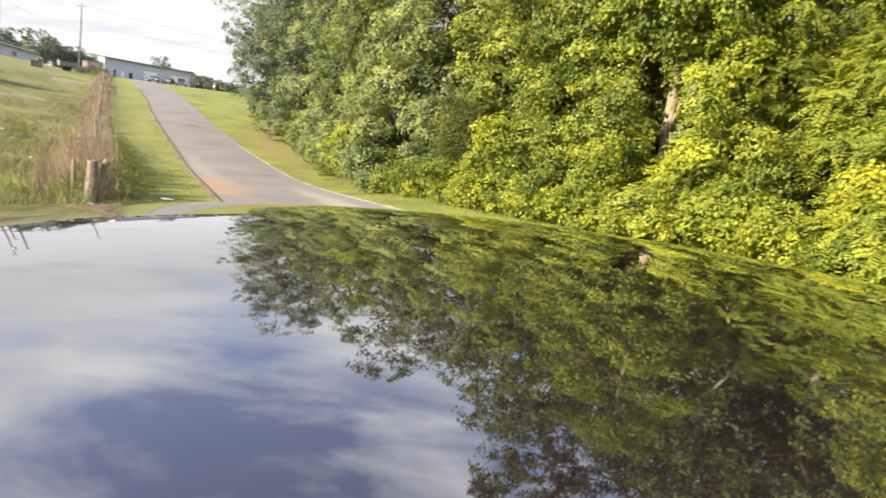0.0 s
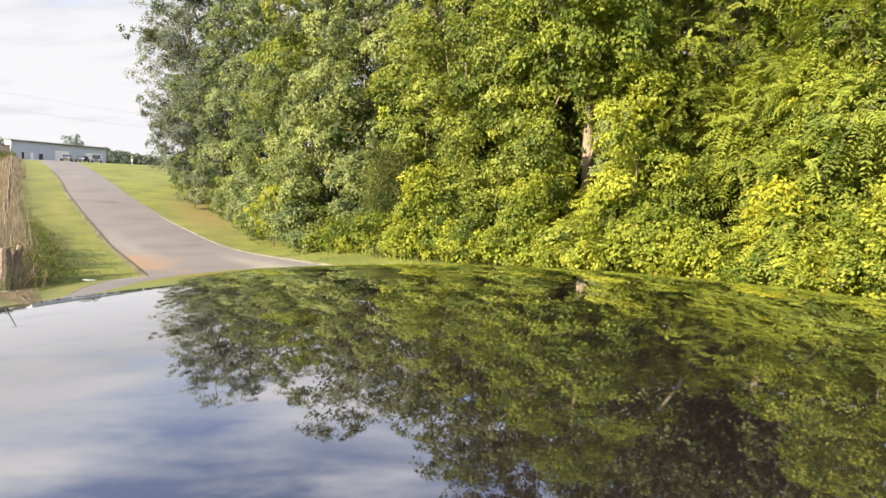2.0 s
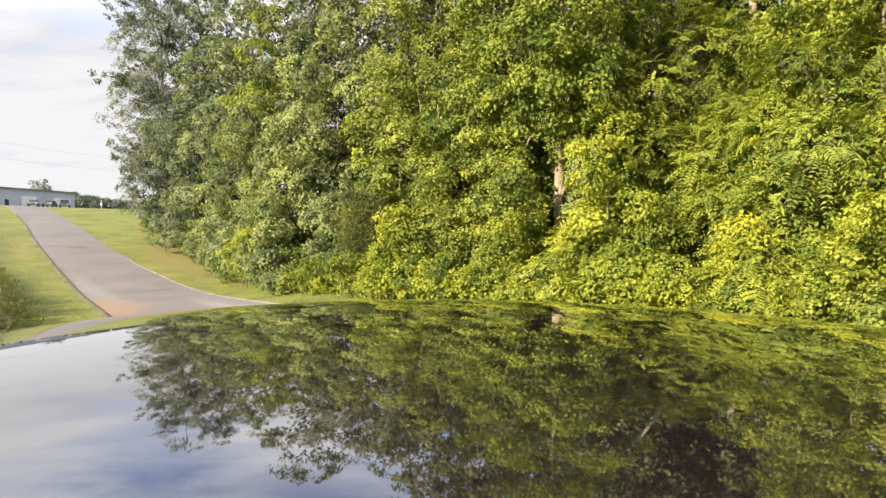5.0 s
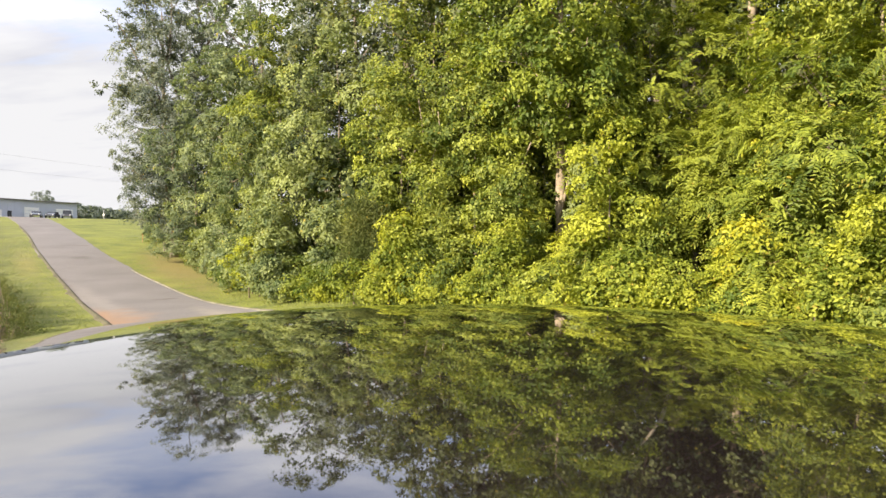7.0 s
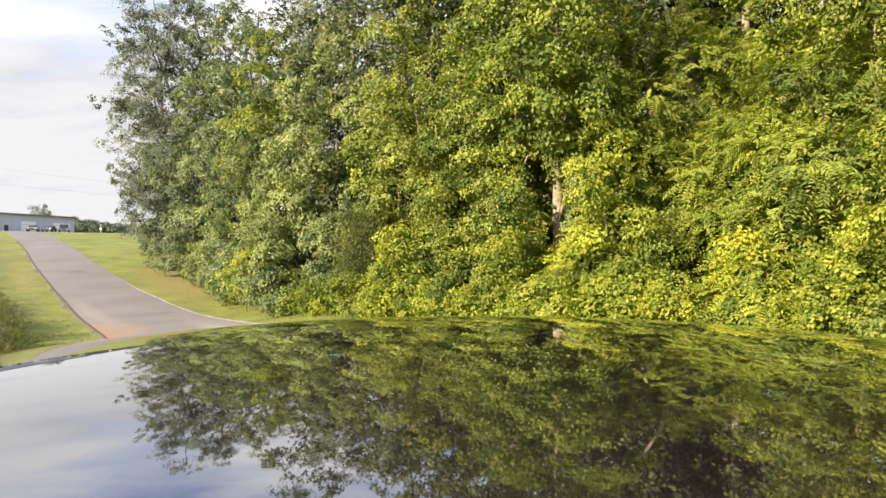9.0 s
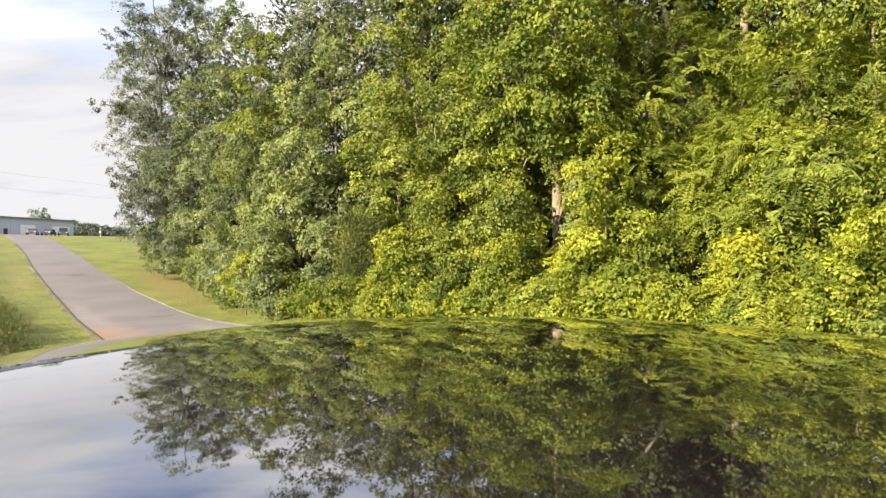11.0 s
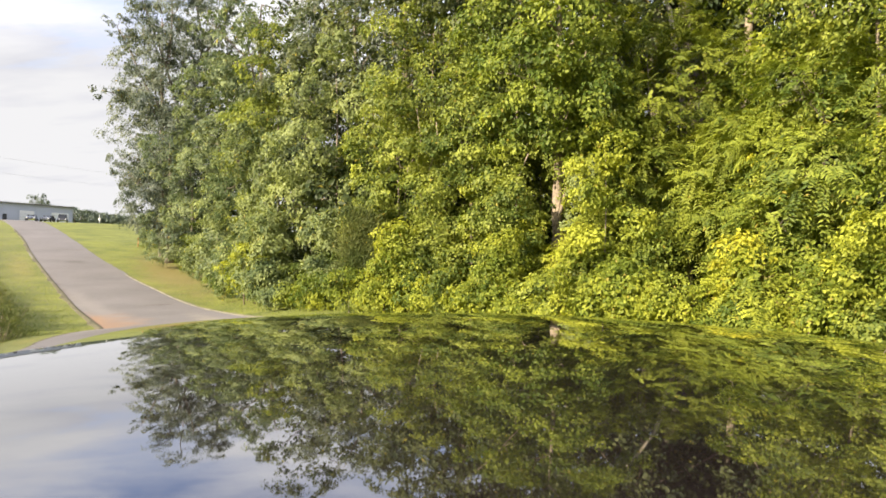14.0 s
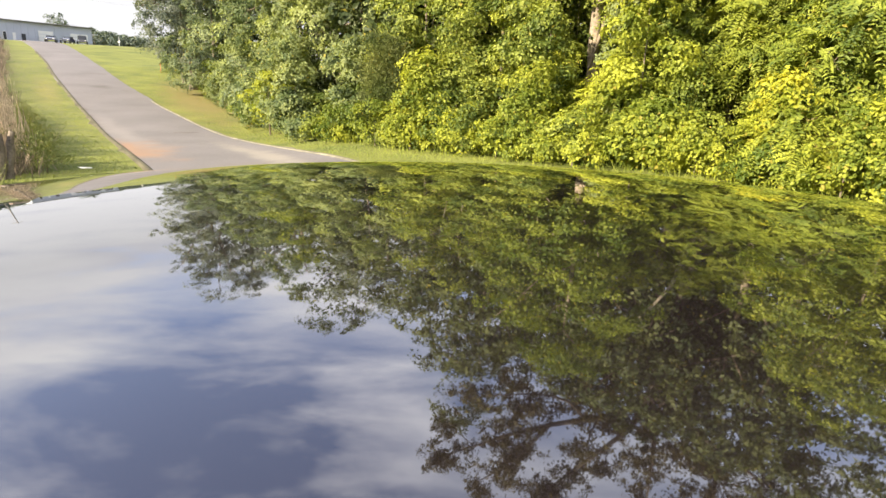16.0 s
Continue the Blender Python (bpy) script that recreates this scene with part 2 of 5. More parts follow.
M_WEED = material("weed_stems", (0.05, 0.05, 0.025), 0.9, vary=0.3, scale=2, fine=14, tint=(0.13, 0.10, 0.05), island=0.5)
M_ROAD = material("worn_asphalt", (0.136, 0.127, 0.127), 0.9, vary=0.18, scale=0.35, fine=35, bump=0.5, tint=(0.164, 0.153, 0.153))
def stain(m, at, turn, across, along, color, seed):
    """Soil carried onto a surface: a ragged, fading spot of another colour."""
    nt = m.node_tree
    n, link = nt.nodes.new, nt.links.new
    bs = nt.nodes["Principled BSDF"]
    before = bs.inputs["Base Color"].links[0].from_socket
    co, mp, ln, ns = n("ShaderNodeTexCoord"), n("ShaderNodeMapping"), n("ShaderNodeVectorMath"), n("ShaderNodeTexNoise")
    mp.vector_type = "TEXTURE"
    mp.inputs["Location"].default_value, mp.inputs["Rotation"].default_value, mp.inputs["Scale"].default_value = (*at, 0), (0, 0, radians(turn)), (across, along, 50)
    ln.operation = "LENGTH"
    ns.inputs["Scale"].default_value, ns.inputs["Detail"].default_value = 1.1 + 0.1 * seed, 6
    link(co.outputs["Object"], mp.inputs[0]); link(mp.outputs[0], ln.inputs[0]); link(co.outputs["Object"], ns.inputs["Vector"])
    ad = n("ShaderNodeMath"); ad.operation = "MULTIPLY_ADD"; ad.inputs[1].default_value = 1.4
    link(ns.outputs["Fac"], ad.inputs[0]); link(ln.outputs["Value"], ad.inputs[2])
    rg = n("ShaderNodeMapRange"); rg.interpolation_type = "SMOOTHSTEP"
    rg.inputs["From Min"].default_value, rg.inputs["From Max"].default_value = 1.75, 0.75
    rg.inputs["To Min"].default_value, rg.inputs["To Max"].default_value = 0.0, 0.9
    link(ad.outputs[0], rg.inputs["Value"])
    mx = n("ShaderNodeMix"); mx.data_type = "RGBA"
    mx.inputs["B"].default_value = (*color, 1)
    link(rg.outputs[0], mx.inputs["Factor"]); link(before, mx.inputs["A"]); link(mx.outputs["Result"], bs.inputs["Base Color"])


for grass in (M_GROUND, M_VERGE):          # dry and worn stretches of the grass
    stain(grass, (-15.2, 36.0), 30, 2.2, 15.0, (0.185, 0.150, 0.046), 3)
    stain(grass, (-24.0, 36.5), 35, 0.9, 9.0, (0.21, 0.195, 0.042), 5)
stain(M_GROUND, (-44.0, 46.0), 42, 16.0, 60.0, (0.125, 0.125, 0.048), 6)
stain(M_MEADOW, (-26.0, 27.0), 40, 4.0, 22.0, (0.165, 0.145, 0.068), 2)
stain(M_MEADOW, (-50.0, 44.0), 60, 3.0, 18.0, (0.165, 0.14, 0.066), 7)
stain(M_ROAD, (-9.0, 17.0), 33, 1.3, 4.6, (0.27, 0.165, 0.10), 1)
stain(M_ROAD, (-17.2, 28.4), 36, 0.5, 12.0, (0.085, 0.066, 0.055), 2)
stain(M_ROAD, (-22.5, 39.5), 36, 0.8, 1.6, (0.105, 0.094, 0.090), 5)
stain(M_ROAD, (-12.0, 22.0), 36, 0.7, 9.0, (0.205, 0.190, 0.182), 7)
stain(M_ROAD, (-5.0, 15.6), 33, 0.5, 6.0, (0.24, 0.22, 0.19), 4)
M_PATCH = material("asphalt_patch", (0.125, 0.112, 0.105), 0.9, vary=0.2, scale=1.5, fine=40, bump=0.5)
M_SHOULDER = material("dark_shoulder_soil", (0.048, 0.044, 0.024), 0.95, vary=0.35, scale=1.5, fine=9, bump=0.9, tint=(0.088, 0.080, 0.046))
M_GRAVEL = material("pale_gravel", (0.10, 0.094, 0.062), 0.95, vary=0.4, scale=2, fine=9, bump=0.9, tint=(0.20, 0.185, 0.13))
M_SOIL = material("bare_soil", (0.125, 0.105, 0.065), 0.95, vary=0.3, scale=1.2, fine=14, bump=0.8, tint=(0.19, 0.160, 0.105))
M_BARK = material("grey_bark", (0.12, 0.095, 0.07), 0.95, vary=0.4, scale=5, fine=26, bump=0.9, tint=(0.2, 0.165, 0.13))
M_DARKBARK = material("dark_wet_bark", (0.05, 0.04, 0.032), 0.95, vary=0.4, scale=5, fine=26, bump=0.9, tint=(0.09, 0.075, 0.06))
M_PALE = material("pale_bark", (0.13, 0.10, 0.075), 0.9, vary=0.4, scale=3, fine=14, bump=1.0, tint=(0.30, 0.245, 0.185))
M_DEAD = material("bleached_dead_wood", (0.24, 0.205, 0.165), 0.9, vary=0.35, scale=3, fine=16, bump=0.8, tint=(0.42, 0.37, 0.30))
M_POST = material("weathered_post", (0.10, 0.078, 0.06), 0.95, vary=0.5, scale=6, fine=30, bump=0.9, tint=(0.22, 0.18, 0.145))
M_POLE = material("utility_pole", (0.135, 0.138, 0.142), 0.9, vary=0.25, scale=2, fine=20, tint=(0.20, 0.20, 0.205))
M_STEEL_W = material("pale_steel_wall", (0.41, 0.445, 0.53), 0.5, vary=0.06, scale=0.3, fine=6, tint=(0.46, 0.49, 0.57))
M_STEEL_R = material("grey_steel_roof", (0.36, 0.38, 0.41), 0.45, vary=0.1, scale=0.4, fine=6)
M_ROOFGREY = material("weathered_roof", (0.115, 0.110, 0.098), 0.7, vary=0.2, scale=0.6, fine=6, tint=(0.17, 0.162, 0.145))
M_WHITE = material("white_paint", (0.78, 0.78, 0.76), 0.5, vary=0.06, scale=0.8, fine=10)
M_DARKGLASS = material("dark_glass", (0.02, 0.022, 0.026), 0.06, vary=0.2, scale=1, fine=5)
M_BRICK = material("brown_boards", (0.16, 0.11, 0.09), 0.9, vary=0.35, scale=1.2, fine=9, tint=(0.28, 0.215, 0.185))
M_PINK = material("faded_pink_boards", (0.33, 0.24, 0.21), 0.9, vary=0.25, scale=1.0, fine=9, tint=(0.46, 0.37, 0.33))
M_TIN = material("dark_tin_roof", (0.040, 0.038, 0.037), 0.6, vary=0.3, scale=1.0, fine=8, tint=(0.068, 0.064, 0.061))
M_BLACK = material("black_paint", (0.0115, 0.0088, 0.0092), 0.03, vary=0.15, scale=2, fine=40, coat=1.0)
M_NAVY = material("dark_blue_paint", (0.015, 0.02, 0.035), 0.3, vary=0.15, scale=2, fine=30, coat=1.0)
M_TYRE = material("tyre_rubber", (0.018, 0.018, 0.018), 0.85, vary=0.2, scale=8, fine=60)
M_RIM = material("alloy_rim", (0.5, 0.5, 0.5), 0.3, 1.0, vary=0.1, scale=5, fine=40)
M_TRIM = material("black_trim", (0.02, 0.02, 0.021), 0.6, vary=0.2, scale=6, fine=50)
M_LAMP = material("clear_lamp", (0.7, 0.7, 0.7), 0.1, vary=0.05, scale=8, fine=40)
M_RED = material("red_lamp", (0.35, 0.02, 0.015), 0.15, vary=0.1, scale=8, fine=40)
M_ORANGE = material("orange_stake", (0.60, 0.16, 0.08), 0.7, vary=0.2, scale=8, fine=40)
M_WIRE = material("wire", (0.28, 0.28, 0.29), 0.5, 0.3, vary=0.1, scale=5, fine=30)
M_BLOSSOM = material("white_blossom", (0.75, 0.75, 0.68), 0.8, vary=0.1, scale=5, fine=30)


# ---- mesh helpers ----
def mesh_object(name, verts, faces, mat, parent=None, smooth=False, label=""):
    me = bpy.data.meshes.new(name)
    me.from_pydata([tuple(v) for v in verts], [], [tuple(f) for f in faces])
    me.materials.append(mat)
    if smooth:
        me.shade_smooth()
    ob = new(name, me)
    if parent:
        ob.parent = parent
    return tagged(ob, label)


def part(name, bm, mat, parent=None, label="", smooth=False):
    me = bpy.data.meshes.new(name)
    bmesh.ops.recalc_face_normals(bm, faces=bm.faces)
    bm.to_mesh(me)
    bm.free()
    me.materials.append(mat)
    if smooth:
        me.shade_smooth()
    ob = new(name, me)
    if parent:
        ob.parent = parent
    return tagged(ob, label)


def box(bm, x0, x1, y0, y1, z0, z1, bevel=0.0):
    r = bmesh.ops.create_cube(bm, size=1.0, matrix=Matrix.Translation(((x0 + x1) / 2, (y0 + y1) / 2, (z0 + z1) / 2)) @ Matrix.Diagonal((x1 - x0, y1 - y0, z1 - z0, 1)))
    if bevel:
        edges = list({e for v in r["verts"] for e in v.link_edges})
        bmesh.ops.bevel(bm, geom=edges, offset=bevel, segments=2, affect="EDGES")
    return bm


def tube_data(points, radii, sides=7):
    """Vertices and faces of a tapered tube along points."""
    pts = [Vector(p) for p in points]
    verts, faces = [], []
    for i, p in enumerate(pts):
        d = (pts[min(i + 1, len(pts) - 1)] - pts[max(i - 1, 0)]).normalized()
        u = d.cross(Vector((0.31, 0.95, 0.02)))
        if u.length < 0.2:
            u = d.cross(Vector((1, 0, 0)))
        u.normalize()
        w = d.cross(u)
        for k in range(sides):
            a = 2 * math.pi * k / sides
            verts.append(p + (u * math.cos(a) + w * math.sin(a)) * radii[i])
    for i in range(len(pts) - 1):
        for k in range(sides):
            k2 = (k + 1) % sides
            faces.append((i * sides + k, i * sides + k2, (i + 1) * sides + k2, (i + 1) * sides + k))
    faces.append(tuple(range(sides))[::-1])
    faces.append(tuple((len(pts) - 1) * sides + k for k in range(sides)))
    return verts, faces


def tube(name, points, radii, mat, parent=None, sides=7, label=""):
    v, f = tube_data(points, radii, sides)
    return mesh_object(name, v, f, mat, parent, True, label)


def empty(name, at, label, category, group="", kind=""):
    ob = new(name)
    ob.empty_display_size = 0.2
    ob.location = at
    return tagged(ob, label, category, group, kind)


def fast_mesh(name, verts, faces, mat):
    """A mesh of equal-sided faces from arrays."""
    me = bpy.data.meshes.new(name)
    nv, nf, k = len(verts), len(faces), faces.shape[1]
    me.vertices.add(nv)
    me.vertices.foreach_set("co", np.ascontiguousarray(verts, np.float32).ravel())
    me.loops.add(nf * k)
    me.loops.foreach_set("vertex_index", np.ascontiguousarray(faces, np.int32).ravel())
    me.polygons.add(nf)
    me.polygons.foreach_set("loop_start", np.arange(0, nf * k, k, dtype=np.int32))
    me.polygons.foreach_set("loop_total", np.full(nf, k, np.int32))
    me.materials.append(mat)
    me.update(calc_edges=True)
    return me


def unit(v):
    return v / np.maximum(np.linalg.norm(v, axis=-1, keepdims=True), 1e-9)


def leaves_mesh(name, base, along, normal, length, width, mat):
    """Folded two-sided leaves: base point, direction, upper side, length and width of each."""
    along = unit(along)
    side = unit(np.cross(along, normal))
    nrm = np.cross(side, along)
    mid = base + along * (length * 0.42)[:, None]
    lift = nrm * (width * 0.22)[:, None]
    left = mid + side * (width / 2)[:, None] + lift
    right = mid - side * (width / 2)[:, None] + lift
    tip = base + along * length[:, None] - nrm * (length * 0.10)[:, None]
    verts = np.stack([base, right, tip, left], 1).reshape(-1, 3)
    i = np.arange(len(base))[:, None] * 4
    faces = np.concatenate([i + [0, 1, 2], i + [0, 2, 3]], 1).reshape(-1, 3)
    return fast_mesh(name, verts, faces, mat)


# ---- the lie of the land ----
def smooth01(t):
    t = np.clip(t, 0, 1)
    return t * t * (3 - 2 * t)


_R = np.linspace(0, 420, 841)


def _profile(pts):
    z = np.interp(_R, [p[0] for p in pts], [p[1] for p in pts])
    k = np.hanning(25); k /= k.sum()
    return np.convolve(np.pad(z, 12, mode="edge"), k, "valid")


HILL = _profile([(0, 0), (20, 0), (26, -0.03), (36, 0.6), (53, 2.35), (88, 6.4), (150, 9.7), (210, 11.8), (260, 12.3), (420, 12.3)])
WOOD = _profile([(0, 0), (8, 0.02), (13, 0.30), (18, 0.28), (28, 0.6), (45, 1.9), (90, 5.4), (200, 10), (420, 12)])
BACK = _profile([(0, 0), (40, -0.3), (420, -2.0)])


def land(x, y):
    """The height of the ground."""
    x, y = np.asarray(x, float), np.asarray(y, float)
    r = np.hypot(x, y)
    az = np.degrees(np.arctan2(x, y))
    h, w, b = (np.interp(r, _R, p) for p in (HILL, WOOD, BACK))
    h = h * (1 + 0.16 * smooth01((-36 - az) / 10))
    z = h + (w - h) * smooth01((az + 21) / 12)
    z = z + (b - z) * smooth01((np.abs(az) - 70) / 50)
    return z + 0.05 * np.sin(x * 0.21 + 1) * np.sin(y * 0.17) * smooth01((r - 6) / 20)


def polar(az, r, dz=0.0):
    """A point of the ground at an azimuth (degrees clockwise from +y) and distance from the middle of the place."""
    x, y = r * math.sin(radians(az)), r * math.cos(radians(az))
    return Vector((x, y, float(land(x, y)) + dz))


def make_ground():
    rings = np.concatenate([[0.0], np.geomspace(0.8, 420, 150), [700, 1500, 3500]])
    azs = np.radians(np.concatenate([np.arange(-60, 60, 0.75), np.arange(60, 300, 4)]))
    rr, aa = np.meshgrid(rings[1:], azs, indexing="ij")
    x, y = rr * np.sin(aa), rr * np.cos(aa)
    verts = np.concatenate([[[0, 0, float(land(0, 0))]], np.stack([x, y, land(x, y)], -1).reshape(-1, 3)])
    na, nr = len(azs), len(rings) - 1
    faces = [(0, 1 + k, 1 + (k + 1) % na) for k in range(na)]
    for i in range(nr - 1):
        for k in range(na):
            k2 = (k + 1) % na
            faces.append((1 + i * na + k, 1 + (i + 1) * na + k, 1 + (i + 1) * na + k2, 1 + i * na + k2))
    ob = mesh_object("ground", verts, [f[::-1] for f in faces], M_GROUND, None, True)
    tagged(ob, "grassy ground rising to a low hill", "ground", kind="structure")


ROAD_LINE = [(1.5, -60), (1.5, -8), (1.0, 2.5), (-1.0, 7.5), (-3.8, 12.0), (-7.1, 17.1), (-12.4, 25.0), (-18.0, 33.0), (-26.0, 44.0), (-34.6, 56.0), (-48.2, 73.6), (-66, 97), (-86, 126)]


def spline(pts, step=0.8):
    """A smooth line through points."""
    P = np.array(pts, float)
    P = np.concatenate([[2 * P[0] - P[1]], P, [2 * P[-1] - P[-2]]])
    out = []
    for i in range(1, len(P) - 2):
        n = max(2, int(np.linalg.norm(P[i + 1] - P[i]) / step))
        t = np.linspace(0, 1, n, endpoint=False)[:, None]
        out.append(0.5 * (2 * P[i] + (P[i + 1] - P[i - 1]) * t + (2 * P[i - 1] - 5 * P[i] + 4 * P[i + 1] - P[i + 2]) * t**2 + (3 * P[i] - P[i - 1] - 3 * P[i + 1] + P[i + 2]) * t**3))
    return np.concatenate(out + [P[-2:-1]])


ROAD_XY = spline(ROAD_LINE)


def road_distance(x, y):
    """How far points lie from the road's middle."""
    d = np.full(np.shape(x), 1e9)
    for px, py in ROAD_XY[::2]:
        d = np.minimum(d, np.hypot(x - px, y - py))
    return d


def make_road():
    rng = np.random.default_rng(3)
    tang = np.gradient(ROAD_XY, axis=0)
    side = unit(np.stack([-tang[:, 1], tang[:, 0]], -1))
    lanes = np.array([-1, -0.9999, -0.6, -0.3, 0, 0.3, 0.6, 0.9999, 1])
    n = len(ROAD_XY)
    wob = np.convolve(rng.normal(0, 0.14, n + 6), np.ones(7) / 7, "valid")
    wob2 = np.convolve(rng.normal(0, 0.14, n + 6), np.ones(7) / 7, "valid")
    rows = []
    for k, s in enumerate(lanes):
        half = 1.84 + (wob if s < 0 else wob2)
        xy = ROAD_XY + side * (s * half)[:, None]
        z = land(xy[:, 0], xy[:, 1]) + (0.03 if abs(s) < 1 else -0.05) + 0.02 * (1 - s * s)
        rows.append(np.column_stack([xy, z]))
    verts = np.stack(rows, 1).reshape(-1, 3)
    m = len(lanes)
    faces = [(i * m + k, i * m + k + 1, (i + 1) * m + k + 1, (i + 1) * m + k) for i in range(n - 1) for k in range(m - 1)]
    tagged(mesh_object("road", verts, faces, M_ROAD, None, False), "narrow worn grey asphalt lane climbing the hill", "road", kind="structure")


def road_edge(name, s, mat, wide, rag, y0, y1, seed, label):
    """A ragged strip along one edge of the lane."""
    rng = np.random.default_rng(seed)
    line = spline(ROAD_LINE, 0.3)
    tang = np.gradient(line, axis=0)
    side = unit(np.stack([-tang[:, 1], tang[:, 0]], -1)) * s
    ok = (line[:, 1] > y0) & (line[:, 1] < y1)
    line, side = line[ok], side[ok]
    n = len(line)
    wob = np.convolve(rng.normal(0, rag, n + 4), np.ones(5) / 2.2, "valid")
    fade = np.minimum(np.minimum(np.arange(n), np.arange(n)[::-1]) / 6, 1)
    rows = []
    for d, dz in ((1.74, 0.02), (1.80, 0.052), (1.86, 0.05), (1.86 + np.maximum(wide + wob, 0.03) * fade, 0.03), (1.92 + np.maximum(wide + wob, 0.03) * fade, -0.04)):
        xy = line + side * np.broadcast_to(d, n)[:, None]
        rows.append(np.column_stack([xy, land(xy[:, 0], xy[:, 1]) + dz]))
    verts, m = np.stack(rows, 1).reshape(-1, 3), len(rows)
    faces = [(i * m + k, i * m + k + 1, (i + 1) * m + k + 1, (i + 1) * m + k)[::-1 if s > 0 else 1] for i in range(n - 1) for k in range(m - 1)]
    tagged(mesh_object(name, verts, faces, mat, None, False), label, "road edge", kind="structure")


def blob_patch(name, x, y, rx, ry, turn, mat, lift, seed, label):
    """A thin, ragged patch that lies on the ground."""
    rng = np.random.default_rng(seed)
    n = 40
    a = np.linspace(0, 2 * np.pi, n, endpoint=False)
    rag = 1 + 0.22 * np.sin(2 * a + rng.uniform(0, 6)) + 0.16 * np.sin(5 * a + rng.uniform(0, 6)) + rng.normal(0, 0.05, n)
    verts = []
    for f in (0.0, 0.35, 0.7, 1.0):
        px, py = rx * rag * np.cos(a) * f, ry * rag * np.sin(a) * f
        c, s = math.cos(turn), math.sin(turn)
        X, Y = x + px * c - py * s, y + px * s + py * c
        verts.append(np.column_stack([X, Y, land(X, Y) + (lift if f < 1 else lift - 0.05)]))
    verts = np.concatenate(verts)
    faces = [(i * n + k, (i + 1) * n + k, (i + 1) * n + (k + 1) % n, i * n + (k + 1) % n) for i in range(3) for k in range(n)]
    tagged(mesh_object(name, verts, [f[::-1] for f in faces], mat, None, True), label, "ground patch", kind="structure")


make_ground()
make_road()
road_edge("road_shoulder", 1, M_SHOULDER, 0.03, 0.06, 9.0, 62.0, 31, "dark soil and dead grass along the edge of the lane")
road_edge("road_shoulder", -1, M_GRAVEL, -0.02, 0.08, 9.0, 34.0, 32, "pale gravel along the edge of the lane")
for az, r, rx, ry, s in ((-30.1, 53.6, 1.0, 0.35, 8), (-23.8, 25.0, 0.6, 0.16, 10)):
    p = polar(az, r)
    blob_patch("asphalt_repair", p.x, p.y, rx, ry, radians(35), M_PATCH, 0.058, s, "darker repaired patch in the asphalt lane")
for az, r, rx, ry, s in ((-41.9, 51, 2.6, 0.8, 12), (-38.5, 71, 2.2, 2.4, 13), (-40.5, 80, 1.6, 0.7, 14)):
    p = polar(az, r)
    blob_patch("bare_soil", p.x, p.y, rx, ry, radians(-az), M_SOIL, 0.03, s, "bare brown soil showing through the meadow")


# ---- the car whose roof fills the foreground ----
CAP_H = 0.11
ROOF_Z = 1.508


def roof_height(x, y):
    """The crowned roof panel."""
    u, v = x / CAP_H, y / CAP_H
    return ROOF_Z + CAP_H * (0.0145 * u + 0.1386 * v - 0.5 * (0.02417 * u * u + 2 * 0.00179 * u * v + 0.02523 * v * v))


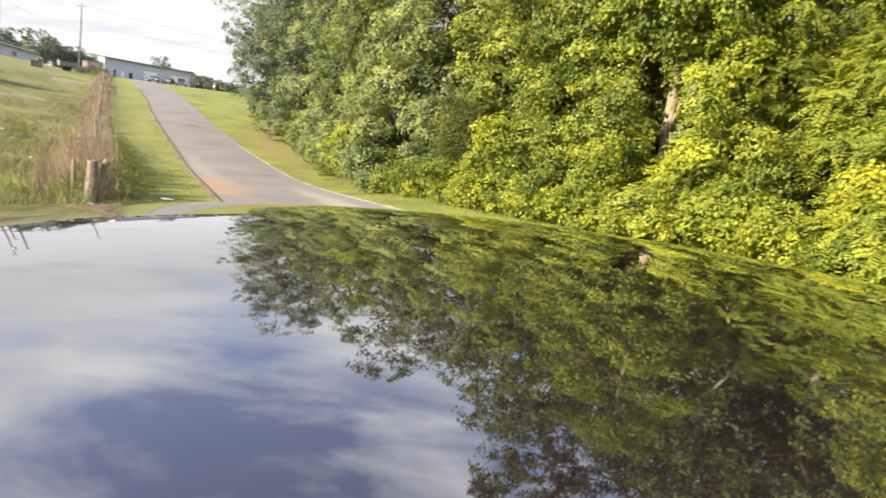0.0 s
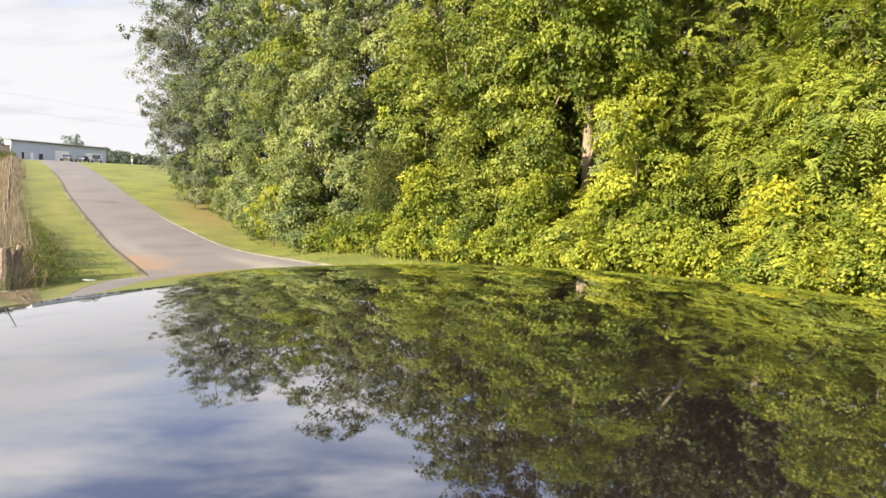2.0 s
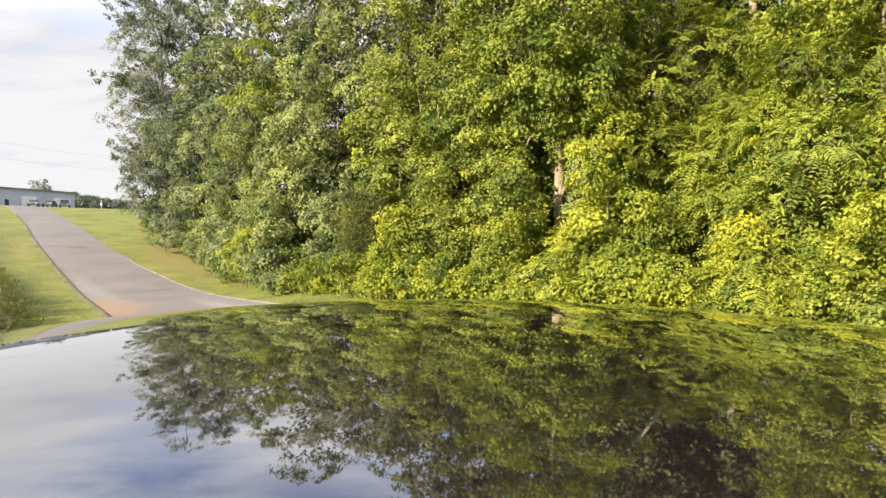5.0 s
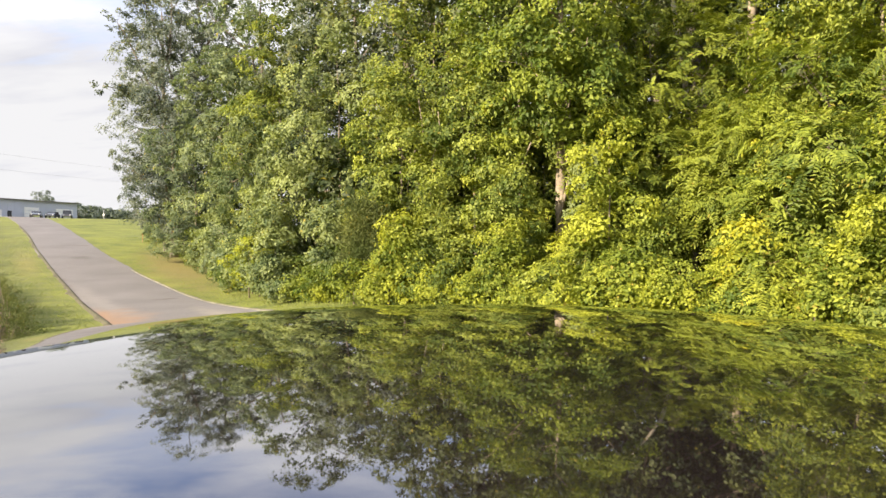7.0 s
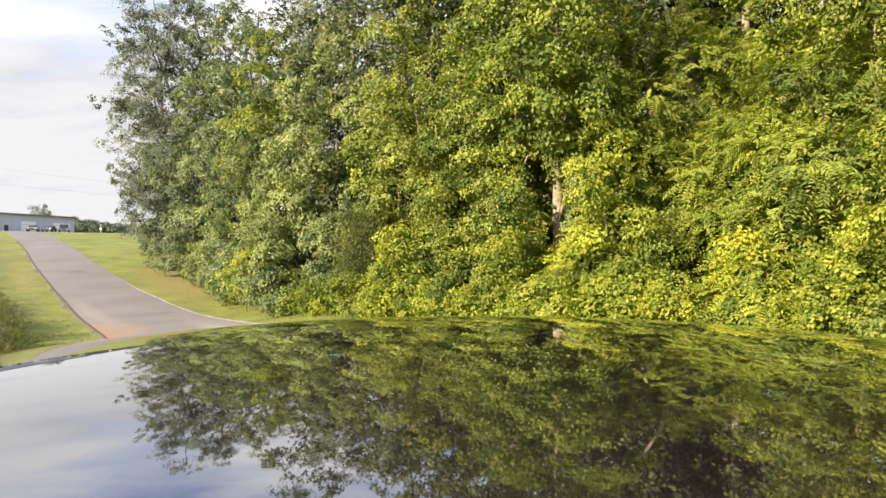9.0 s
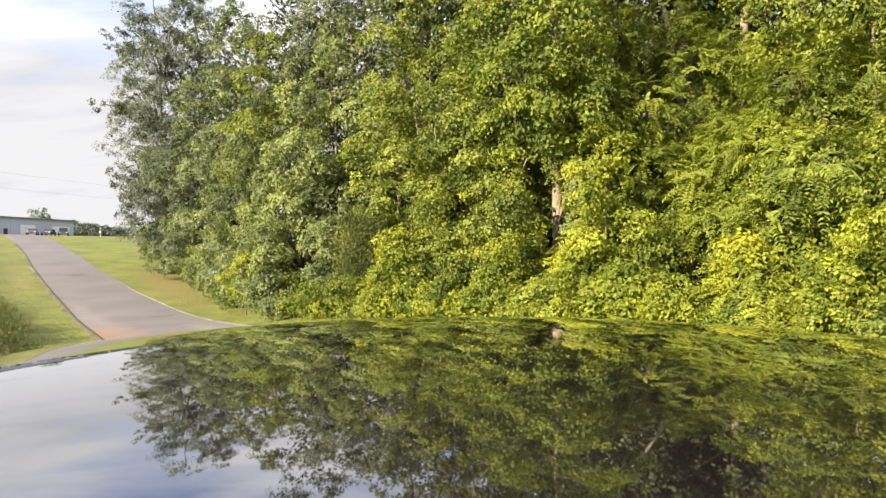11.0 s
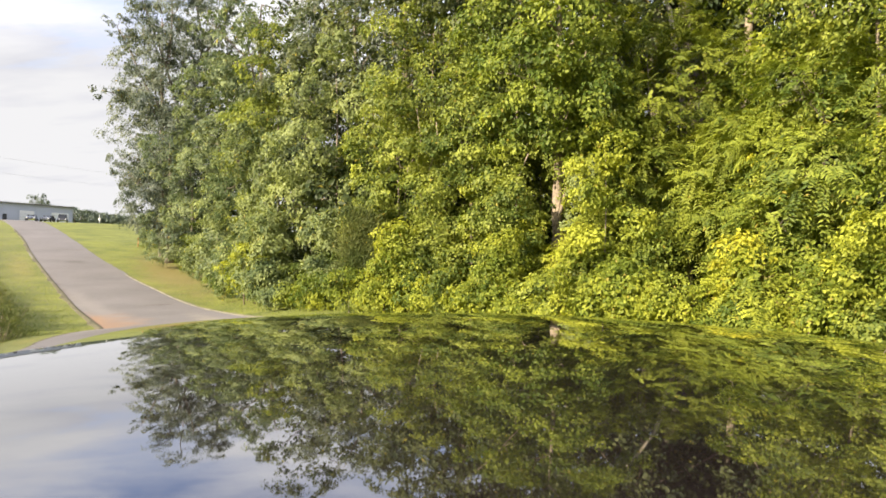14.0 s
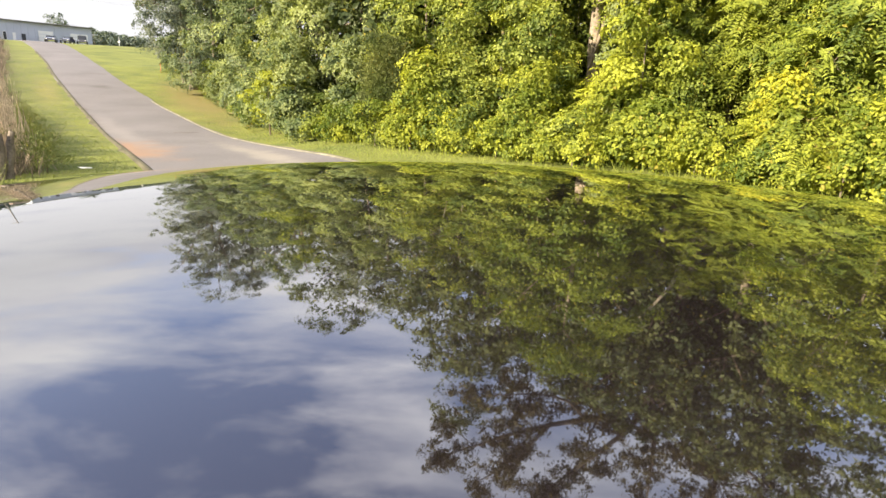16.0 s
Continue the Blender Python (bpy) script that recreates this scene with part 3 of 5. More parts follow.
def make_car():
    car = empty("car", (0, 0.6, 0), "glossy black car parked on the lane below the wood", "car")
    inv = Matrix.Translation((0, -0.6, 0))

    def add(name, bm, mat, parent=car, label="", smooth=False):
        ob = part(name, bm, mat, parent, label, smooth)
        ob.data.transform(inv if parent is car else Matrix())
        return ob

    # roof panel: a fine grid with rolled edges
    x0, x1, y0, y1 = -1.02, 0.98, -0.03, 1.23
    nx, ny = 140, 90
    verts, faces = [], []
    for j in range(ny + 1):
        for i in range(nx + 1):
            x, y = x0 + (x1 - x0) * i / nx, y0 + (y1 - y0) * j / ny
            e = min(x - x0, x1 - x, y - y0, y1 - y)
            z = roof_height(x, y) - (0.05 * (1 - e / 0.05) ** 2 if e < 0.05 else 0)
            verts.append((x, y - 0.6, z))
    for j in range(ny):
        for i in range(nx):
            a = j * (nx + 1) + i
            faces.append((a, a + 1, a + nx + 2, a + nx + 1))
    roof = mesh_object("roof_panel", verts, faces, M_BLACK, car, True, "glossy black crowned roof panel")
    sol = roof.modifiers.new("thickness", "SOLIDIFY")
    sol.thickness, sol.offset = 0.012, -1
    # lower body: a closed side profile drawn out over the width, with tucked sides
    prof = [(-2.25, 0.35), (-2.32, 0.62), (-2.25, 0.95), (-1.75, 1.02), (-1.45, 1.04), (1.25, 1.0), (1.7, 0.96), (2.2, 0.84), (2.3, 0.6), (2.25, 0.33),
            (1.75, 0.26), (1.72, 0.55), (1.4, 0.68), (1.08, 0.55), (1.05, 0.26), (-1.05, 0.26), (-1.08, 0.55), (-1.4, 0.68), (-1.72, 0.55), (-1.75, 0.28)]
    bm = bmesh.new()
    rings = []
    for y, s in ((-0.28, 0.96), (-0.22, 1.0), (1.42, 1.0), (1.48, 0.96)):
        rings.append([bm.verts.new((x * s, y, 0.62 + (z - 0.62) * s)) for x, z in prof])
    n = len(prof)
    for a, b in zip(rings, rings[1:]):
        for k in range(n):
            bm.faces.new((a[k], a[(k + 1) % n], b[(k + 1) % n], b[k]))
    bm.faces.new(rings[0]); bm.faces.new(rings[-1][::-1])
    add("lower_body", bm, M_BLACK, label="glossy black lower body")

    def slab(name, a, b, c, d, mat, label=""):
        bm = bmesh.new()
        q = [Vector(v) for v in (a, b, c, d)]
        nrm = (q[1] - q[0]).cross(q[3] - q[0]).normalized() * 0.012
        lo, hi = [bm.verts.new(v - nrm) for v in q], [bm.verts.new(v + nrm) for v in q]
        bm.faces.new(lo[::-1]); bm.faces.new(hi)
        for k in range(4):
            bm.faces.new((lo[k], lo[(k + 1) % 4], hi[(k + 1) % 4], hi[k]))
        return add(name, bm, mat, label=label)

    slab("windshield", (1.62, -0.12, 1.0), (1.62, 1.32, 1.0), (0.95, 1.12, roof_height(0.95, 1.12) - 0.06), (0.95, 0.08, roof_height(0.95, 0.08) - 0.06), M_DARKGLASS, "dark raked windshield")
    slab("rear_window", (-1.75, -0.12, 1.02), (-1.75, 1.32, 1.02), (-0.99, 1.12, roof_height(-0.99, 1.12) - 0.06), (-0.99, 0.08, roof_height(-0.99, 0.08) - 0.06), M_DARKGLASS, "dark rear window")
    for yb, yt in ((-0.22, 0.0), (1.42, 1.2)):
        for xa, xb in ((-0.02, 1.45), (-1.5, -0.1)):
            ta, tb = max(xa, -0.98), min(xb, 0.94)
            slab("side_window", (xa, yb, 1.02), (xb, yb, 1.02), (tb, yt, roof_height(tb, yt) - 0.06), (ta, yt, roof_height(ta, yt) - 0.06), M_DARKGLASS, "dark side window")
        for xb, xt in ((1.55, 0.96), (-0.06, -0.06), (-1.62, -1.0)):
            slab("pillar", (xb - 0.05, yb, 1.0), (xb + 0.05, yb, 1.0), (xt + 0.04, yt, roof_height(xt, yt) - 0.05), (xt - 0.04, yt, roof_height(xt, yt) - 0.05), M_BLACK)
    for x in (-1.4, 1.4):
        for y, s in ((-0.22, -1), (1.42, 1)):
            wheel = empty("wheel", (x, y - 0.6, 0.41), "", "")
            wheel.parent = car
            bm = bmesh.new()
            prof_t = [(0.24, -0.1), (0.31, -0.11), (0.335, -0.07), (0.34, 0), (0.335, 0.07), (0.31, 0.11), (0.24, 0.1)]
            ringv = [[bm.verts.new((r * math.cos(a), w, r * math.sin(a))) for r, w in prof_t] for a in [2 * math.pi * k / 28 for k in range(28)]]
            for k in range(28):
                for m in range(len(prof_t) - 1):
                    bm.faces.new((ringv[k][m], ringv[(k + 1) % 28][m], ringv[(k + 1) % 28][m + 1], ringv[k][m + 1]))
            part("tyre", bm, M_TYRE, wheel, "black rubber tyre", True)
            bm = bmesh.new()
            bmesh.ops.create_cone(bm, cap_ends=True, segments=24, radius1=0.24, radius2=0.22, depth=0.12, matrix=Matrix.Rotation(radians(90 * s), 4, "X"))
            part("rim", bm, M_RIM, wheel, "silver alloy rim")
            wheel.location.z = 0.41
    for y in (-0.05, 1.25):
        add("headlight", box(bmesh.new(), 2.16, 2.27, y - 0.14, y + 0.14, 0.66, 0.78, 0.02), M_LAMP, label="clear headlight")
        add("tail_light", box(bmesh.new(), -2.32, -2.22, y - 0.13, y + 0.13, 0.72, 0.9, 0.02), M_RED, label="red tail light")
    for y, s in ((-0.28, -1), (1.48, 1)):
        for x in (0.2, -0.85):
            add("door_handle", box(bmesh.new(), x - 0.1, x + 0.1, min(y, y + 0.04 * s), max(y, y + 0.04 * s), 0.88, 0.91, 0.008), M_TRIM, label="black door handle")
        add("side_mirror", box(bmesh.new(), 1.12, 1.26, min(y, y + 0.2 * s), max(y, y + 0.2 * s), 1.0, 1.13, 0.03), M_BLACK, label="black side mirror")
    for w in [o for o in car.children if o.name.startswith("wheel")]:
        w.location.z = 0.41
    return car


make_car()


# ---- trees and bushes ----
def sprays_broad(rng, pos, out, count, size, reach):
    """Puffs of leaves that hang like shingles over a small dome."""
    n = len(pos)
    dome = unit(out[:, None] * 0.75 + [0, 0, 0.35] + rng.normal(0, 0.62, (n, count, 3)))
    puff = reach * rng.uniform(0.30, 0.74, n)[:, None, None]
    base = pos[:, None] + dome * puff * (rng.uniform(0.3, 1.15, (n, count)) ** 0.7)[..., None] * [1.2, 1.2, 0.92]
    nrm = dome * 0.8 + out[:, None] * 0.35 + [0, 0, 0.25] + rng.normal(0, 0.45, dome.shape)
    nrm = unit(nrm)
    fall = out[:, None] * 0.55 + [0, 0, -0.5] + rng.normal(0, 0.72, dome.shape)
    along = fall - nrm * (fall * nrm).sum(-1, keepdims=True)
    length = size * rng.uniform(0.65, 1.25, (n, count))
    wide = length * rng.uniform(0.52, 0.78, (n, count))
    return base.reshape(-1, 3), along.reshape(-1, 3), nrm.reshape(-1, 3), length.ravel(), wide.ravel()


def sprays_feather(rng, pos, out, count, size, reach):
    """Feathered compound leaves: rows of narrow leaflets on arching stalks."""
    stalks, pairs = max(2, count // 12), 9
    n = len(pos)
    head = unit(out[:, None] * 0.9 + rng.normal(0, 0.7, (n, stalks, 3)) + [0, 0, 0.15]).reshape(-1, 3)
    root = np.repeat(pos, stalks, 0)
    up = unit(np.repeat(out, stalks, 0) * 0.85 + [0, 0, 0.75] + rng.normal(0, 0.25, root.shape))
    side = unit(np.cross(head, up))
    m = len(root)
    span = reach * rng.uniform(0.75, 1.25, m)
    t = np.linspace(0.15, 1.0, pairs)
    mid = root[:, None] + head[:, None] * (span[:, None] * t)[..., None]
    mid[..., 2] -= 0.42 * span[:, None] * t**2
    base, along, nrm = [], [], []
    for s in (-1, 1):
        base.append(mid)
        along.append(side[:, None] * s + head[:, None] * 0.4 + [0, 0, -0.3] + rng.normal(0, 0.1, mid.shape))
        nrm.append(np.broadcast_to(up[:, None], mid.shape) + rng.normal(0, 0.15, mid.shape))
    base, along, nrm = (np.concatenate(v, 1).reshape(-1, 3) for v in (base, along, nrm))
    length = size * 1.2 * rng.uniform(0.75, 1.15, len(base))
    return base, along, nrm, length, length * 0.33


def sprays_needle(rng, pos, out, count, size, reach):
    """Fine upright tufts."""
    n = len(pos)
    base = pos[:, None] + rng.normal(0, 0.16, (n, count, 3)) * reach
    along = out[:, None] * 0.8 + rng.normal(0, 0.5, base.shape) + [0, 0, 0.35]
    up = rng.normal(0, 1, base.shape)
    length = size * rng.uniform(0.7, 1.3, n * count)
    return base.reshape(-1, 3), along.reshape(-1, 3), up.reshape(-1, 3), length, length * 0.22


SPRAYS = {"broad": sprays_broad, "feather": sprays_feather, "needle": sprays_needle}


def crown_lobes(rng, height, low, radius, count, lean, shape):
    """Centres and radii of the leafy masses of a crown, low to top."""
    out = []
    for k in range(count):
        f = (k + rng.uniform(0.1, 0.9)) / count
        wide = radius * (math.sin(math.pi * min(0.12 + f * 0.85, 1.0)) ** 0.6 if shape == "tree" else 0.5 + 0.5 * math.sin(math.pi * (0.15 + f * 0.62)) if shape == "oak" else (1 - 0.75 * f))
        a = k * 2.4 + rng.uniform(-0.5, 0.5)
        d = wide * rng.uniform(0.45, 0.85)
        out.append((np.array([math.cos(a) * d + lean[0] * wide * 0.35, math.sin(a) * d + lean[1] * wide * 0.35, low + (height - low) * f]), max(0.3, radius * rng.uniform(0.24, 0.47) * (1.15 - 0.4 * f))))
    return out


def make_tree(name, at, height, radius, low, lobes, sprays, per, size, reach, style, leaf, bark, label, category, seed, lean=(0, 0), trunk=0.16, shape="tree", group="", limbs=True, hollow=0.68, limb=0.33):
    rng = np.random.default_rng(seed)
    tree = empty(name, at, label, category, group)
    tree.rotation_euler = (0, 0, 0)
    masses = crown_lobes(rng, height, low, radius, lobes, lean, shape)
    # trunk with a slight wander
    n = 9
    bend = np.cumsum(rng.normal(0, 0.035 * height / n, (n, 2)), 0) + np.outer(np.linspace(0, 1, n), lean) * radius * 0.25
    top = height * (0.55 if shape == "bush" else 0.87)
    pts = [(bend[i][0] if i else 0, bend[i][1] if i else 0, top * i / (n - 1) - (0.15 if i == 0 else 0)) for i in range(n)]
    radii = [trunk * (1.35 if i == 0 else 1) * (1 - 0.86 * i / (n - 1)) for i in range(n)]
    tube("trunk", pts, radii, bark, tree, 9)
    P = np.array(pts)
    if limbs:
        for c, r in masses[:: 1 if lobes < 12 else 2]:
            z = max(low * 0.5, c[2] - 0.5 * math.hypot(c[0], c[1]) - 0.3)
            s = np.array([np.interp(z, P[:, 2], P[:, 0]), np.interp(z, P[:, 2], P[:, 1]), z])
            mid = s * 0.5 + c * 0.5 + rng.normal(0, 0.12, 3) * r + [0, 0, -0.12 * r]
            end = c + (c - s) * 0.25
            w = max(0.012, trunk * limb * (1 - 0.6 * z / height))
            v, f = tube_data([s, mid, c, end], [w, w * 0.75, w * 0.5, w * 0.18], 5)
            for q in range(5):                     # twigs out of the limb
                d = unit(rng.normal(0, 1, 3) + [0, 0, 0.4])
                a = mid + (c - mid) * rng.uniform(0.2, 1)
                v2, f2 = tube_data([a, a + d * r * 0.5 + [0, 0, 0.05], a + d * r * 0.95], [w * 0.35, w * 0.22, 0.004], 4)
                f += [tuple(i + len(v) for i in g) for g in f2]
                v += v2
            mesh_object("limb", v, f, bark, tree, True)
    pos, out = [], []
    total = sum(r * r for _, r in masses)
    for c, r in masses:
        k = max(6, int(sprays * lobes * r * r / total))
        d = unit(rng.normal(0, 1, (k, 3)) + [lean[0] * 0.35, lean[1] * 0.35, 0.3])
        rr = r * rng.uniform(hollow, 1.05, k)[:, None]
        pos.append(c + d * rr * [1.15, 1.15, 0.82])
        o = d + unit(c * [1, 1, 0.15] + [0, 0, 1e-3]) * 0.4
        out.append(unit(o))
    pos, out = np.concatenate(pos), np.concatenate(out)
    keep = pos[:, 2] > 0.12
    if lean != (0, 0):                       # the shaded side towards the wood carries few leaves
        keep &= (out[:, :2] @ np.array(lean) > -0.15) | (rng.uniform(0, 1, len(pos)) < 0.12)
    b, a, u, l, w = SPRAYS[style](rng, pos[keep], out[keep], per, size, reach)
    ok = b[:, 2] > 0.03
    me = leaves_mesh("crown", b[ok], a[ok], u[ok], l[ok], w[ok], LEAF[leaf])
    ob = new("crown", me)
    ob.parent = tree
    return tree


def edge_lean(az):
    """Crowns at the wood's edge reach out to the light."""
    return (-0.9 * math.sin(radians(az)), -0.9 * math.cos(radians(az)))


# front trees: azimuth, distance, height, crown radius, lowest leaves, style, leaf
FRONT = [
    (-22.2, 48.5, 8.6, 1.8, 0.15, "broad", "blue"),
    (-21.2, 42.5, 9.3, 2.9, 0.15, "broad", "blue"),
    (-13.9, 29.0, 11.0, 2.3, 3.0, "broad", "green"),
    (-16.2, 27.0, 6.9, 2.0, 0.5, "broad", "vine"),
    (-18.6, 36.0, 11.6, 2.6, 0.2, "broad", "blue"),
    (-11.6, 27.5, 9.8, 2.2, 0.6, "broad", "dark"),
    (-8.8, 22.5, 8.8, 2.3, 0.9, "broad", "vine"),
    (-3.6, 20.0, 6.4, 1.8, 0.6, "broad", "green"),
    (-0.8, 21.2, 10.2, 2.3, 2.4, "broad", "green"),
    (3.2, 18.8, 7.2, 1.8, 1.6, "broad", "green"),
    (7.4, 19.0, 10.6, 2.1, 3.4, "broad", "green"),
    (17.2, 16.8, 5.0, 1.4, 1.4, "feather", "fern"),
    (18.6, 18.4, 8.0, 2.3, 2.6, "feather", "fern"),
    (25.6, 15.6, 4.3, 1.1, 1.6, "feather", "fern"),
    (22.8, 19.4, 7.9, 2.0, 3.4, "feather", "fern"),
    (27.6, 16.6, 5.0, 1.6, 1.0, "feather", "fresh"),
    (31.6, 15.0, 5.6, 1.8, 0.8, "feather", "fresh"),
    (35.6, 15.2, 9.6, 2.1, 0.8, "broad", "green"),
    (33.0, 17.0, 9.6, 1.9, 4.0, "broad", "bright"),
    (42.0, 14.4, 7.8, 2.2, 0.8, "feather", "green"),
]
KIND = {("feather", "fern"): "deep green tree with feathered compound leaves", ("broad", "vine"): "khaki-green tree hung with vines", ("broad", "blue"): "vine-hung tree at the edge of the wood, tinted cool green for haze", ("broad", "green"): "leafy green young tree at the edge of the wood", ("broad", "dark"): "dark green vine-hung tree at the edge of the wood", ("broad", "fresh"): "fresh green leafy tree at the edge of the wood", ("feather", "fresh"): "fresh green tree with feathered compound leaves",
        ("broad", "bright"): "sunlit yellow-green tree at the edge of the wood", ("feather", "green"): "green tree with feathered compound leaves",
        ("feather", "bright"): "yellow-green tree with feathered compound leaves"}
for k, (az, r, hgt, rad, low, style, leaf) in enumerate(FRONT):
    at = polar(az, r)
    big = r > 27
    size = (0.100 if az > 22 else 0.105) if style == "feather" else (0.118 if big else 0.102 if az > 22 else 0.106)
    make_tree("edge_tree", at, hgt, rad, low, 16, (37 if style == "feather" else 27) if az < 40 else 12, 40 if style == "feather" else 68, size, 0.52 if style == "feather" else 0.58, style, leaf, M_BARK,
              KIND[(style, leaf)], "tree", 100 + k, edge_lean(az), 0.075, group="trees at the edge of the wood")

# the pale, vine-wrapped trunk and its crown
at = polar(11.05, 16.6)
make_tree("edge_tree", at, 11.4, 2.3, 4.1, 20, 30, 66, 0.115, 0.6, "broad", "fresh", M_PALE, "tree with a pale bare trunk wrapped in vines", "tree", 151, edge_lean(11), 0.18, group="trees at the edge of the wood")

# tall trees behind
TALL = [
    (-23.4, 50.0, 19.6, 3.7, 6.5, "olive", 0.4), (-18.6, 49.0, 18.4, 2.8, 3.0, "olive", 0.45), (-22.9, 46.0, 10.6, 2.6, 1.6, "olive", 0.4), (-15.6, 38.0, 17.2, 4.0, 4.0, "blue", 0.5), (-11.5, 33.0, 18.0, 4.0, 4.5, "dark", 0.5),
    (-7.4, 31.0, 15.4, 3.6, 4.0, "olive", 0.5), (-3.2, 28.0, 16.6, 3.5, 4.5, "dark", 0.5), (1.5, 27.0, 22.0, 3.8, 5.0, "dark", 0.5), (6.5, 26.0, 18.2, 3.6, 5.0, "dark", 0.5),
    (11.5, 24.5, 17.4, 3.4, 6.0, "dark", 0.5), (16.2, 25.0, 17.0, 3.4, 6.0, "dark", 0.5), (23.0, 25.6, 16.5, 3.0, 7.5, "dark", 0.5), (2.6, 24.0, 16.2, 3.2, 8.0, "dark", 0.5), (18.9, 23.0, 17.0, 3.0, 12.0, "dark", 0.5), (26.4, 23.0, 17.0, 3.3, 10.2, "dark", 0.5),
    (31.0, 22.5, 18.0, 3.5, 11.0, "dark", 0.5), (36.5, 21.5, 15.5, 3.4, 3.0, "dark", 0.5), (42.5, 20.5, 15.0, 3.4, 3.0, "dark", 0.5), (49.0, 19.0, 14.0, 3.2, 2.0, "green", 0.5),
    (24.0, 27.5, 17.6, 3.6, 11.5, "dark", 0.5),
    (56.0, 18.0, 13.0, 3.2, 1.5, "green", 0.5),
]
for k, (az, r, hgt, rad, low, leaf, hol) in enumerate(TALL):
    pale = az in (18.9, 26.4)
    make_tree("tall_tree", polar(az, r), hgt, rad, low, 30 if leaf == "olive" else 18, 36 if leaf == "olive" else 23, 32 if leaf == "olive" else 33 if az < 40 else 12, 0.14 if leaf == "olive" else 0.2, 0.7 if leaf == "olive" else 0.85, "broad", leaf, M_PALE if pale else M_BARK,
              "tall sparse olive-green tree against the sky, greyed for haze" if leaf == "olive" else "tall tree standing back in the wood", "tree", 200 + k, edge_lean(az), 0.26, group="tall trees of the wood", hollow=hol, limb=0.33, shape="oak" if leaf == "olive" else "tree")


def aloft(az, el, r):
    """A point high over the ground: azimuth and height angle seen from the car, and distance."""
    p = polar(az, r)
    p.z = 1.62 + r * math.tan(radians(el))
    return p


def limbed_tree(base_az, base_r, fork, limbs, seed, label, leaf, bark, trunk, twigs, sprays, per, size, puff):
    """A tall tree with heavy limbs along given ways, side branches and leaves at their ends."""
    rng = np.random.default_rng(seed)
    at = polar(base_az, base_r)
    tree = empty("tall_tree", at, label, "tree", "tall trees of the wood")
    top = aloft(*fork) - at
    tube("trunk", [(0, 0, -0.15), top * 0.4 + Vector((0.25, 0.1, 0)), top * 0.75, top], [trunk, trunk * 0.8, trunk * 0.68, trunk * 0.6], bark, tree, 9)
    pos, out = [], []
    for thick, way in limbs:
        pts = [aloft(*p) - at for p in way]
        line = spline([tuple(p) for p in pts], 0.7)
        line = line + np.cumsum(rng.normal(0, 0.035, line.shape), 0) * np.linspace(0, 1, len(line))[:, None]
        n = len(line)
        v, f = tube_data(line, [thick * (1 - 0.85 * i / (n - 1)) + 0.012 for i in range(n)], 6)
        for i in range(1, n):                       # side branches with leaves at their ends
            d = unit(rng.normal(0, 1, 3) * [1, 1, 0.7] + [0, 0, 0.25])
            reach = rng.uniform(*twigs)
            b = line[i] + d * reach
            v2, f2 = tube_data([line[i], line[i] + d * reach * 0.5 + rng.normal(0, 0.12, 3), b], [thick * 0.35 * (1 - 0.6 * i / n), thick * 0.2 * (1 - 0.6 * i / n), 0.008], 4)
            f += [tuple(q + len(v) for q in g) for g in f2]
            v += v2
            k = int(rng.integers(*sprays))
            pos.append(line[i] + (b - line[i]) * rng.uniform(0.55, 1.05, (k, 1)) + rng.normal(0, 0.34, (k, 3)) * [1, 1, 0.6])
            out.append(unit(rng.normal(0, 0.6, (k, 3)) + d))
            if i > n - 4:                           # and a tuft at the limb's end
                pos.append(line[i] + rng.normal(0, 0.3, (5, 3)))
                out.append(unit(rng.normal(0, 0.6, (5, 3)) + d))
        mesh_object("limb", v, f, bark, tree, True)
    pos, out = np.concatenate(pos), np.concatenate(out)
    b, a, u, l, w = sprays_broad(rng, pos, out, per, size, puff)
    ob = new("crown", leaves_mesh("crown", b, a, u, l, w, LEAF[leaf]))
    ob.parent = tree


FORK = (20.6, 33.3, 21.5)
limbed_tree(23.0, 22.4, FORK, [
    (0.17, [FORK, (17.5, 36.3, 21.2), (10.5, 38.3, 20.8), (3.5, 40.3, 20.8), (-3.0, 42.1, 21.0)]),
    (0.14, [FORK, (19.2, 37.1, 21.0), (15.0, 41.3, 20.4), (10.0, 45.3, 20.0)]),
    (0.13, [FORK, (21.8, 37.3, 21.2), (22.6, 43.3, 20.8)]),
    (0.15, [FORK, (25.5, 35.9, 21.2), (31.0, 37.9, 20.6), (37.0, 38.8, 20.2)]),
    (0.09, [(10.5, 38.3, 20.8), (6.5, 42.3, 20.4), (1.0, 45.3, 20.2)]),
    (0.08, [(14.0, 37.3, 21.0), (12.0, 35.9, 20.4), (8.0, 35.7, 20.0), (3.0, 36.5, 20.0)]),
    (0.09, [(28.0, 36.9, 20.9), (29.0, 41.3, 20.5), (30.0, 45.3, 20.2)])], 260,
    "tall oak with dark limbs spreading over the wood", "oak", M_DARKBARK, 0.28, (0.5, 2.1), (9, 15), 44, 0.145, 0.62)
CROTCH = (-22.0, 7.0, 49.0)
